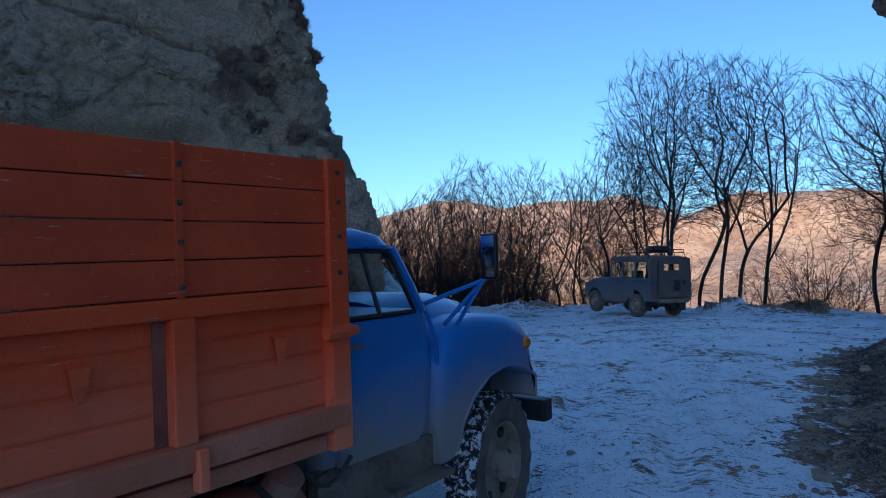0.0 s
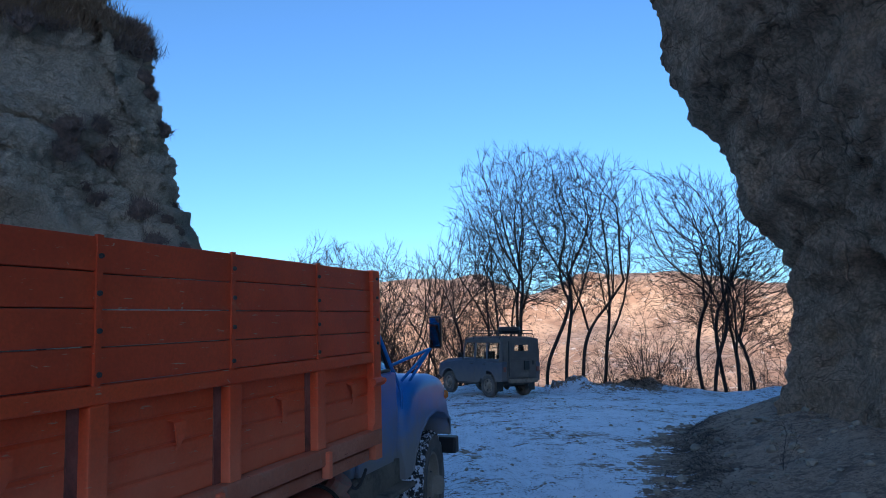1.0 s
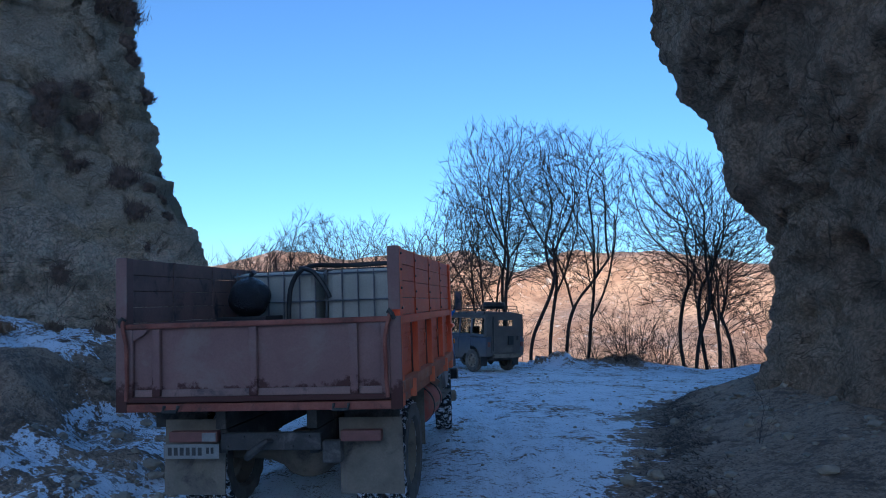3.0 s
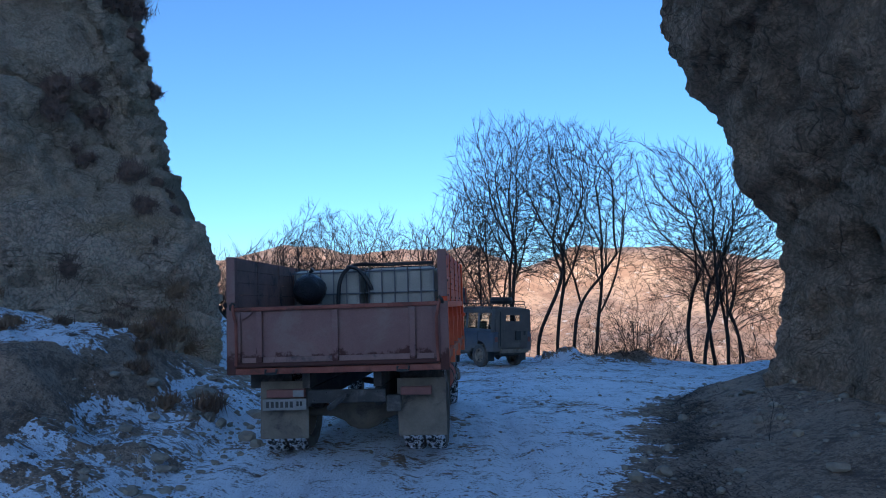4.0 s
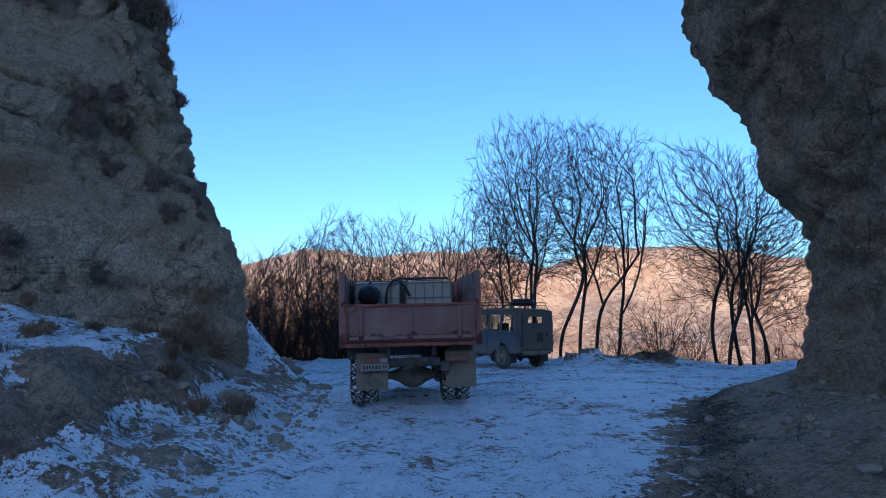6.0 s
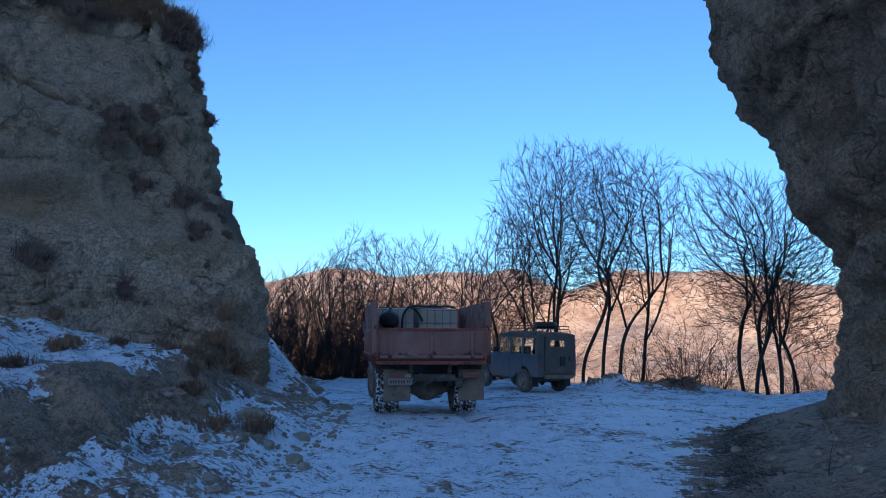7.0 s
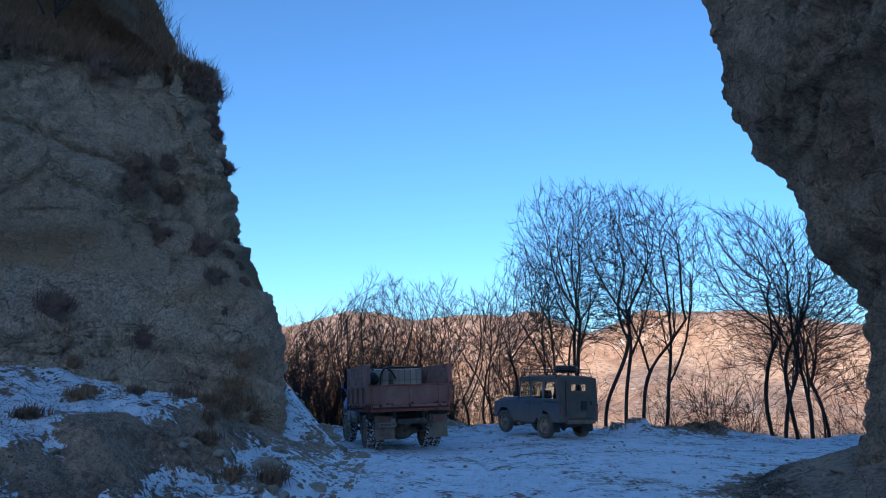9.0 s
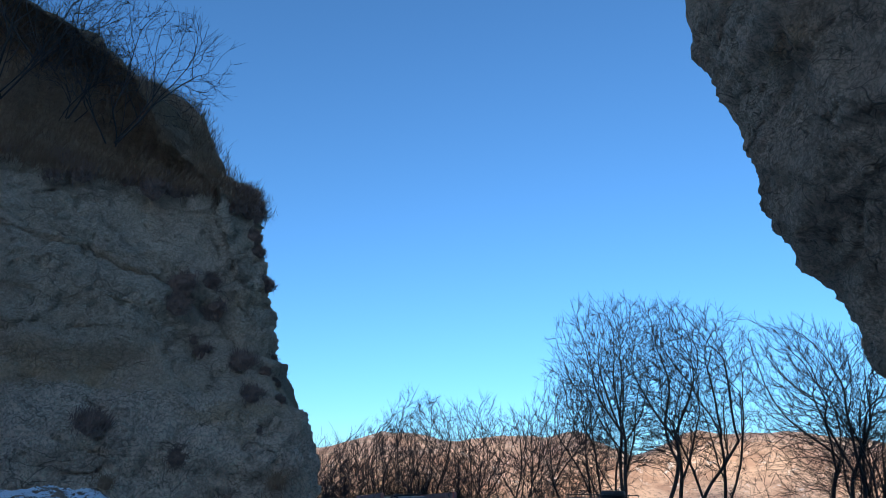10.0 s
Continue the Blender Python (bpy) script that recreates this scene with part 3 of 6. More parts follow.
CANVAS = plain("dusty_dark_canvas", (0.13, 0.118, 0.105), (0.10, 0.092, 0.084), 3.0, 0.9, bump=0.4, dirt=(0.17, 0.15, 0.13), dirt_amount=0.4)


def tyre_material():
    m, nt, b = material("tyre_rubber_with_packed_snow", 0.85)
    v = coords(nt)
    r = calc(nt, "SQRT", calc(nt, "ADD", calc(nt, "POWER", axis(nt, v, 1), 2.0), calc(nt, "POWER", axis(nt, v, 2), 2.0)))
    tread = ramp(nt, r, 0.43, 0.455)
    snow = calc(nt, "MULTIPLY", tread, ramp(nt, nz(nt, v, 17.0, 5, 0.7), 0.50, 0.56))
    side = blend(nt, ramp(nt, nz(nt, v, 7.0, 5), 0.35, 0.7), (0.15, 0.13, 0.11), (0.09, 0.08, 0.07))
    col = blend(nt, tread, side, (0.028, 0.027, 0.027))
    put(nt, b.inputs["Base Color"], blend(nt, snow, col, (0.78, 0.80, 0.83)))
    relief(nt, b, nz(nt, v, 30.0, 4), 0.4, 0.01)
    return m


def glass_material(name, tint, rough=0.03):
    m, nt, b = material(name, rough)
    b.inputs["Base Color"].default_value = (*tint, 1)
    b.inputs["Transmission Weight"].default_value = 1.0
    b.inputs["IOR"].default_value = 1.1
    b.inputs["Specular IOR Level"].default_value = 0.9
    return m


TYRE = tyre_material()
GLASS = glass_material("window_glass", (0.75, 0.80, 0.80))
MIRROR, _mt, _mb = material("mirror_glass", 0.03, 1.0)
_mb.inputs["Base Color"].default_value = (0.8, 0.82, 0.84, 1)


def wheel(name, parent, x, y, radius, width, face, hubcap=0.0, hub_radius=0.11):
    """A wheel: pressed rim with its tyre, hub and black discs for holes; face is the side (+1 or -1) that shows its
    dish.
    """
    s, w = face, width / 2
    rr = radius * 0.60
    bm = lathe(bmesh.new(), [(-w * 0.7 * s, rr), (w * 0.85 * s, rr), (w * 0.8 * s, rr * 0.93), (w * 0.25 * s, rr * 0.88), (w * 0.15 * s, rr * 0.55), (w * 0.45 * s, rr * 0.42), (w * 0.45 * s, 0.01)], sides=28, closed=True)
    rim = part(name, bm, RIM, parent, smooth_shade=True, loc=(x, y, radius))
    prof = [(-w * 0.72, rr), (-w, rr * 1.12), (-w * 1.02, radius * 0.86), (-w * 0.98, radius * 0.93), (-w * 0.9, radius * 0.975), (-w * 0.55, radius), (-w * 0.12, radius * 1.004),
            (w * 0.12, radius * 1.004), (w * 0.55, radius), (w * 0.9, radius * 0.975), (w * 0.98, radius * 0.93), (w * 1.02, radius * 0.86), (w, rr * 1.12), (w * 0.72, rr)]
    sides = 72
    bm = lathe(bmesh.new(), prof, sides=sides, closed=True)
    bm.verts.ensure_lookup_table()
    # tread blocks: every other pair of verts sinks, staggered from ring to ring
    for ring in range(3, 11):
        for k in range(sides):
            if (k // 2 + (ring - 3) // 2) % 2:
                v = bm.verts[ring * sides + k]
                q = (radius - 0.026) / radius
                v.co.y, v.co.z = v.co.y * q, v.co.z * q
    part("tyre", bm, TYRE, rim, "worn tyre with snow packed in its tread")
    hub = lathe(bmesh.new(), [(0, hub_radius * 1.3), (s * 0.05, hub_radius * 1.25), (s * 0.06, hub_radius), (s * hubcap, hub_radius * 0.95), (s * (hubcap + 0.02), hub_radius * 0.6), (s * (hubcap + 0.02), 0.005)], sides=16, closed=True)
    part("hub", hub, RIM, rim, loc=(s * w * 0.42, 0, 0))
    # black discs give the shade of vent holes; the rim stays uncut
    for k in range(6):
        a = 2 * math.pi * k / 6
        m = Matrix.Translation((s * w * 0.24, math.cos(a) * rr * 0.74, math.sin(a) * rr * 0.74))
        bm = lathe(bmesh.new(), [(0, rr * 0.13), (s * 0.012, rr * 0.13), (s * 0.012, 0.002)], sides=10, closed=True)
        bmesh.ops.transform(bm, matrix=m, verts=bm.verts)
        part("vent_disc", bm, BLACK, rim)
    return rim


# ---- the lorry: origin on the ground under its tailgate, y forward ----
BW, BL, Z_SKIRT, Z_LOW, Z_MID, Z_TOP = 1.195, 3.17, 1.05, 1.263, 1.78, 2.34
lorry = thing("lorry", "blue bonneted tipper lorry with orange-red plank body on snow", "lorry")


def ribbed_sheet(x, s, y0, y1, z0, z1):
    """Pressed steel sheet with four lying ribs."""
    prof, n = [], 4
    h = (z1 - z0) / n
    for i in range(n):
        a = z0 + i * h
        prof += [(-0.004, a + 0.002), (0.0, a + h * 0.10), (0.0, a + h * 0.86), (-0.010, a + h * 0.93), (-0.010, a + h * 0.985)]
    prof.append((0.0, z1))
    out = [[(x + s * d, y, z) for d, z in prof] for y in (y0, y1)]
    bm = bmesh.new()
    loft(bm, out, cap=False, closed=False)
    r = bmesh.ops.extrude_face_region(bm, geom=bm.faces[:])
    bmesh.ops.translate(bm, vec=(-s * 0.012, 0, 0), verts=[g for g in r["geom"] if isinstance(g, bmesh.types.BMVert)])
    bmesh.ops.recalc_face_normals(bm, faces=bm.faces)
    return bm


def side_board(s):
    rnd = random.Random(5 + s)
    paint, planks, worn = (RED, PLANK, WORN) if s > 0 else (TAIL, INNER, TAIL)
    xo = s * BW
    xi = s * (BW - 0.06)
    lo, hi = min(xo, xi), max(xo, xi)
    # lower rail is the board's own mesh; everything else hangs on it
    rail = part("side_board", boxes((min(xo + s * 0.03, xi), max(xo + s * 0.03, xi), 0.0, BL, Z_LOW - 0.10, Z_LOW), bevel=0.012), worn, lorry, "orange-red pressed steel and plank side board" if s > 0 else "dust-dulled red steel and plank side board")
    edges = [0.10, BL * 0.25, BL * 0.5, BL * 0.75, BL - 0.06]
    for k in range(4):
        part("sheet", ribbed_sheet(s * (BW - 0.035), s, edges[k], edges[k + 1], Z_LOW, Z_MID - 0.04), paint, rail)
    part("mid_rail", boxes((min(xo + s * 0.012, xi), max(xo + s * 0.012, xi), 0.0, BL, Z_MID - 0.07, Z_MID), bevel=0.008), paint, rail)
    part("under_beam", boxes((min(s * (BW - 0.10), s * (BW - 0.02)), max(s * (BW - 0.10), s * (BW - 0.02)), 0.05, BL - 0.1, Z_LOW - 0.20, Z_LOW - 0.125), bevel=0.01), worn, rail)
    for k in range(1, 4):
        y = BL * k / 4
        part("post", boxes((min(xo + s * 0.022, xi), max(xo + s * 0.022, xi), y - 0.045, y + 0.045, Z_LOW, Z_MID - 0.07), bevel=0.008), paint, rail)
        # rust-dark strip beside the post, standing in for its shaded recess
        a, b = s * (BW - 0.036), s * (BW - 0.028)
        part("post_shade_strip", boxes((min(a, b), max(a, b), y - 0.095, y - 0.046, Z_LOW + 0.002, Z_MID - 0.072)), OXIDE, rail)
    for k, y in enumerate((0.06, BL - 0.035)):
        part("corner_post", boxes((min(xo + s * 0.02, xi), max(xo + s * 0.02, xi), y - 0.055, y + 0.055, Z_LOW - 0.20, Z_TOP if k else Z_TOP), bevel=0.008), paint, rail)
    # planks: four to a bay, each with its own height and a hair of twist
    for k in range(4):
        y0, y1 = BL * k / 4 + 0.004, BL * (k + 1) / 4 - 0.004
        if k == 0:
            y0 = 0.118
        if k == 3:
            y1 = BL - 0.092
        z = Z_MID + 0.004
        hs = [0.142 + rnd.uniform(-0.006, 0.006) for _ in range(4)]
        sc = (Z_TOP - z - 0.004) / sum(hs)
        for h in hs:
            h *= sc
            d = rnd.uniform(-0.004, 0.004)
            bm = bmesh.new()
            a, b = s * (BW - 0.035) + d, s * (BW - 0.002) + d
            box(bm, min(a, b), max(a, b), y0, y1, z + 0.002, z + h - 0.003, bevel=0.004)
            part("plank", bm, planks, rail)
            z += h
    for k in range(1, 4):
        y = BL * k / 4
        a, b = s * (BW - 0.01), s * (BW + 0.007)
        st = part("strap", boxes((min(a, b), max(a, b), y - 0.014, y + 0.014, Z_MID, Z_TOP)), planks, rail)
        a, b = s * (BW - 0.058), s * (BW - 0.0505)
        part("inner_strap", boxes((min(a, b), max(a, b), y - 0.02, y + 0.02, Z_MID, Z_TOP)), INNER, rail)
        for z in (Z_MID + 0.04, Z_MID + 0.20, Z_MID + 0.34, Z_MID + 0.48):
            bm = lathe(bmesh.new(), [(0, 0.011), (s * 0.01, 0.010), (s * 0.012, 0.002)], sides=8, closed=True)
            part("bolt", bm, FRAME, rail, loc=(s * (BW + 0.006), y + rnd.uniform(-0.004, 0.004), z))
    for z in (Z_MID + 0.06, Z_MID + 0.22, Z_MID + 0.37, Z_MID + 0.5):
        for y in (0.06, BL - 0.035):
            bm = lathe(bmesh.new(), [(0, 0.011), (s * 0.01, 0.010), (s * 0.012, 0.002)], sides=8, closed=True)
            part("bolt", bm, FRAME, rail, loc=(s * (BW + 0.021), y, z))
    # tie hooks on the sheets, brackets on the rail
    for k in range(4):
        y = BL * (k + 0.55) / 4
        # a tapered plate, bent clear of the sheet at its head
        bm = bmesh.new()
        rows = [(-0.034, 0.335, 0.034), (0.006, 0.325, 0.034), (0.010, 0.27, 0.026), (0.0, 0.225, 0.012), (-0.012, 0.205, 0.004)]
        loft(bm, [[(s * (BW - 0.005 + dx + t), y + w, Z_LOW + z) for w, t in ((-half, 0), (half, 0), (half, 0.006), (-half, 0.006))] for dx, z, half in rows])
        part("rope_hook", bm, paint, rail)
    for y in (0.42, 1.45, 2.42):
        a, b = s * (BW + 0.004), s * (BW + 0.055)
        bm = boxes((min(a, b), max(a, b), y - 0.02, y + 0.02, Z_LOW - 0.17, Z_LOW - 0.02), bevel=0.006)
        part("hinge_bracket", bm, paint, rail)
    # latch pins at the front corner
    for z in (Z_MID - 0.20,):
        bm = tube(bmesh.new(), [(s * (BW + 0.022), BL - 0.13, z), (s * (BW + 0.022), BL + 0.02, z)], 0.03, 8)
        tube(bm, [(s * (BW + 0.022), BL + 0.02, z), (s * (BW + 0.022), BL + 0.06, z)], 0.02, 8)
        part("latch_pin", bm, paint, rail)
    bm = slab(bmesh.new(), [(BL - 0.02, Z_LOW - 0.05), (BL - 0.02, Z_LOW + 0.13), (BL - 0.13, Z_LOW)], s * (BW + 0.005), s * (BW + 0.018))
    part("gusset", bm, paint, rail)
    # weathered inner planks above, lining below
    for k in range(4):
        z = Z_MID + 0.006 + 0.139 * k
        a, b = s * (BW - 0.050), s * (BW - 0.040)
        part("inner_plank", boxes((min(a, b), max(a, b), 0.12, BL - 0.1, z, z + 0.133), bevel=0.002), INNER, rail)
    a, b = s * (BW - 0.058), s * (BW - 0.05)
    part("lining", boxes((min(a, b), max(a, b), 0.12, BL - 0.1, Z_LOW, Z_MID - 0.02)), INNER, rail)
    return rail


def tipper_body():
    for s in (1, -1):
        side_board(s)
    part("load_floor", boxes((-BW + 0.06, BW - 0.06, 0.0, BL, Z_LOW - 0.09, Z_LOW - 0.03), bevel=0.006), INNER, lorry)
    head = part("headboard", boxes((-BW + 0.065, BW - 0.065, BL - 0.07, BL - 0.02, Z_LOW - 0.03, 2.30), bevel=0.006), INNER, lorry, "greyed red headboard of the load bed")
    part("headboard_cap", boxes((-BW + 0.07, BW - 0.4, BL - 0.085, BL - 0.005, 2.303, 2.345), bevel=0.01), FRAME, head)
    # tailgate
    gx = BW - 0.075
    gate = part("tailgate", boxes((-gx, gx, 0.012, 0.03, 1.15, Z_MID - 0.045), bevel=0.004), TAIL, lorry, "dusty dull red steel tailgate, rusted along its foot")
    part("top_rail", boxes((-gx - 0.02, gx + 0.02, -0.03, 0.045, Z_MID - 0.045, Z_MID), bevel=0.012), OXIDE, gate)
    part("bottom_rail", boxes((-gx, gx, -0.028, 0.04, 1.13, 1.175), bevel=0.01), TAIL, gate)
    for x in (-gx + 0.03, -0.85, -0.01, 0.83, gx - 0.03):
        part("rib", boxes((x - 0.035, x + 0.035, -0.03, 0.012, 1.177, Z_MID - 0.047), bevel=0.010), TAIL, gate)
    for s in (-1, 1):
        out = [(s * (gx - 0.07), Z_MID - 0.048), (s * (gx - 0.20), Z_MID - 0.048), (s * (gx - 0.17), Z_MID - 0.085), (s * (gx - 0.07), Z_MID - 0.14)]
        bm = bmesh.new()
        loft(bm, [[(x, y, z) for x, z in out] for y in (-0.028, -0.016)])
        part("corner_gusset", bm, TAIL, gate)
        # drop latch: a bent bar and its hook
        bm = tube(bmesh.new(), [(s * (BW - 0.055), -0.04, Z_MID + 0.03), (s * (BW - 0.075), -0.06, Z_MID - 0.06), (s * (BW - 0.10), -0.055, Z_MID - 0.17), (s * (BW - 0.10), -0.045, 1.3), (s * (BW - 0.09), -0.04, 1.15)], 0.017, 8)
        part("latch_bar", bm, OXIDE, gate, smooth_shade=True)
        bm = tube(bmesh.new(), [(s * (BW - 0.03), -0.02, Z_MID - 0.02), (s * (BW - 0.04), -0.05, Z_MID + 0.02), (s * (BW - 0.06), -0.055, Z_MID + 0.05), (s * (BW - 0.08), -0.03, Z_MID + 0.03)], [0.016, 0.02, 0.016, 0.01], 8)
        part("latch_hook", bm, FRAME, gate)
        a, b = s * (BW - 0.075), s * (BW + 0.022)
        # rear face plates of the corner posts
        part("post_plate", boxes((min(a, b), max(a, b), -0.012, 0.004, Z_SKIRT, Z_MID + 0.0), bevel=0.004), TAIL, lorry)
        part("post_plate", boxes((min(a, b), max(a, b), -0.012, 0.004, Z_MID + 0.05, Z_TOP), bevel=0.004), TAIL, lorry)
    part("rear_skirt", boxes((-BW, BW, -0.008, 0.09, Z_SKIRT, 1.118), bevel=0.01), OXIDE, lorry, "rusty dark red rear sill")
    for x in (-0.72, 0.72):
        bm = tube(bmesh.new(), [(x - 0.06, -0.02, 1.10), (x - 0.06, -0.05, 1.06), (x + 0.06, -0.05, 1.06), (x + 0.06, -0.02, 1.10)], 0.014, 6)
        part("rope_ring", bm, FRAME, lorry)
    for y in (0.5, 1.3, 2.1, 2.9):
        part("cross_bearer", boxes((-BW + 0.1, BW - 0.1, y - 0.05, y + 0.05, Z_LOW - 0.20, Z_LOW - 0.092), bevel=0.008), FRAME, lorry)


def bar_row(parent, x0, x1, y, z, h, n, mat):
    w = (x1 - x0) / n
    for i in range(n):
        part("mark", boxes((x0 + i * w, x0 + (i + 0.62) * w, y - 0.002, y, z - h / 2, z + h / 2)), mat, parent)


def writing(text, size, mat, parent, m):
    """Stencilled letters as a thin mesh on a surface."""
    cu = bpy.data.curves.new("writing", "FONT")
    cu.body, cu.size, cu.extrude, cu.space_character = text, size, 0.0012, 0.95
    src = new("writing", cu)
    bpy.context.view_layer.update()
    me = bpy.data.meshes.new_from_object(src.evaluated_get(bpy.context.evaluated_depsgraph_get()))
    bpy.data.objects.remove(src)
    me.materials.clear()
    me.materials.append(mat)
    ob = new("writing", me)
    ob.parent = parent
    ob.matrix_local = m
    return ob


def chassis():
    for x in (-0.40, 0.40):
        part("frame_rail", boxes((x - 0.04, x + 0.04, 0.25, 5.2, 0.66, 0.86), bevel=0.008), FRAME, lorry)
        part("tipper_rail", boxes((x - 0.045, x + 0.045, 0.2, BL, 0.87, 1.06), bevel=0.008), FRAME, lorry)
    beam = part("rear_beam", boxes((-0.36, 0.50, 0.12, 0.20, 0.71, 0.85), bevel=0.012), FRAME, lorry, "dented grey rear cross beam with tow hook")
    bm = tube(bmesh.new(), [(-0.12, 0.10, 0.66), (-0.06, 0.02, 0.70), (0.02, 0.0, 0.76), (0.07, 0.03, 0.80), (0.09, 0.10, 0.79)], [0.03, 0.034, 0.03, 0.026, 0.02], 8)
    part("tow_hook", bm, FRAME, beam)
    for k in range(6):
        bm = lathe(bmesh.new(), [(0, 0.014), (0.012, 0.012), (0.013, 0.002)], sides=8, closed=True)
        bmesh.ops.rotate(bm, cent=(0, 0, 0), matrix=Matrix.Rotation(-math.pi / 2, 3, "Z"), verts=bm.verts)
        part("bolt", bm, FRAME, beam, loc=(-0.30 + k * 0.14, 0.12, 0.82 if k % 2 else 0.74))
    part("tow_bracket", boxes((0.50, 0.66, 0.14, 0.24, 0.60, 0.78), bevel=0.02), FRAME, lorry)
    # rear axle
    prof = [(-0.95, 0.06), (-0.55, 0.065), (-0.38, 0.075), (-0.24, 0.13), (-0.16, 0.20), (-0.05, 0.235), (0.06, 0.235), (0.17, 0.20), (0.25, 0.13), (0.40, 0.075), (0.55, 0.065), (0.95, 0.06)]
    part("rear_axle", lathe(bmesh.new(), [(a + 0.05, r) for a, r in prof], sides=20), MUD, lorry, "mud-caked rear axle with round differential", True, loc=(0, 1.145, 0.485))
    for s in (-1, 1):
        bm = bmesh.new()
        for i in range(6):
            box(bm, s * 0.47 - 0.035, s * 0.47 + 0.035, 1.145 - 0.62 + 0.09 * i, 1.145 + 0.62 - 0.09 * i, 0.64 - 0.022 * i, 0.66 - 0.022 * i)
        part("leaf_spring", bm, FRAME, lorry)
        x0, x1 = (-0.95, -0.40) if s < 0 else (0.60, 1.14)
        bm = bmesh.new()
        box(bm, x0, x1, 0.30, 0.312, 0.31, 0.94)
        for v in bm.verts:
            v.co.y += 0.05 * (0.9 - v.co.z) * s
        flap = part("mudflap", bm, MUD, lorry, "mud-caked rubber mudflap")
        lamp_x = (-0.83, -0.40) if s < 0 else (0.66, 1.0)
        lamp = part("tail_lamp", boxes((lamp_x[0], lamp_x[1], 0.13, 0.21, 0.775, 0.865), bevel=0.012), LENS, lorry, "dusty red tail lamp")
        if s < 0:
            part("reverse_lens", boxes((lamp_x[1] - 0.13, lamp_x[1] - 0.01, 0.124, 0.131, 0.785, 0.855)), PLATE, lamp)
        part("arch_guard", boxes((min(s * 0.62, s * 1.1), max(s * 0.62, s * 1.1), 0.40, 0.42, 0.86, 1.04)), FRAME, lorry)
        part("front_guard", boxes((min(s * 0.62, s * 1.08), max(s * 0.62, s * 1.08), 1.74, 1.755, 0.42, 1.03)), MUD, lorry)
    plate = part("number_plate", boxes((-0.87, -0.38, 0.12, 0.128, 0.645, 0.765), bevel=0.003), PLATE, lorry, "dirty white number plate")
    bar_row(plate, -0.83, -0.51, 0.12, 0.705, 0.065, 6, FRAME)
    bar_row(plate, -0.49, -0.41, 0.12, 0.712, 0.05, 2, FRAME)
    # gas cylinder under the bed, with straps and valve guard
    prof = [(-0.52, 0.03), (-0.51, 0.10), (-0.46, 0.17), (-0.38, 0.205), (0.38, 0.205), (0.46, 0.17), (0.51, 0.10), (0.52, 0.03)]
    bm = lathe(bmesh.new(), prof, sides=28)
    bmesh.ops.rotate(bm, cent=(0, 0, 0), matrix=Matrix.Rotation(math.pi / 2, 3, "Z"), verts=bm.verts)
    cyl = part("gas_cylinder", bm, RUST, lorry, "dusty red gas cylinder slung under the bed", True, loc=(0.88, 2.62, 0.72))
    for y in (-0.25, 0.25):
        bm = lathe(bmesh.new(), [(-0.02, 0.208), (-0.02, 0.214), (0.02, 0.214), (0.02, 0.208)], sides=28, closed=True)
        bmesh.ops.rotate(bm, cent=(0, 0, 0), matrix=Matrix.Rotation(math.pi / 2, 3, "Z"), verts=bm.verts)
        part("strap", bm, FRAME, cyl, loc=(0, y, 0))
        part("hanger", boxes((0.84, 0.88, 2.60 + y, 2.66 + y, 0.86, 1.06)), FRAME, lorry)
    bm = tube(bmesh.new(), [(0.04, 0.34, 0.12), (0.13, 0.36, 0.245), (0.135, 0.36, 0.25)], [0.085, 0.085, 0.03], 14)
    part("valve_cap", bm, RUST, cyl)
    writing("\u041e\u0413\u041d\u0415\u041e\u041f\u0410\u0421\u041d\u041e", 0.075, PALE, cyl, pose(0.206, -0.28, -0.045, 90, 0, 90))
    # chain and battery box behind the step
    part("battery_box", boxes((0.45, 0.82, 3.08, 3.36, 0.62, 0.98), bevel=0.02), FRAME, lorry)
    pts = [(0.98, 3.1 + 0.05 * i, 0.93 - 0.10 * math.sin(math.pi * i / 6)) for i in range(7)]
    part("chain", tube(bmesh.new(), pts, 0.012, 5), FRAME, lorry)
    part("silencer", tube(bmesh.new(), [(-0.75, 1.9, 0.68), (-0.75, 3.0, 0.68)], 0.12, 14), MUD, lorry, smooth_shade=True)


def rounded(x, y0, y1, z, r=0.12, n=5):
    """A rounded rectangle in plan at height z."""
    out = []
    for cx, cy, a0 in ((x - r, y1 - r, 0), (-x + r, y1 - r, 90), (-x + r, y0 + r, 180), (x - r, y0 + r, 270)):
        for i in range(n + 1):
            a = radians(a0 + 90 * i / n)
            out.append((cx + r * math.cos(a), cy + r * math.sin(a), z))
    return out


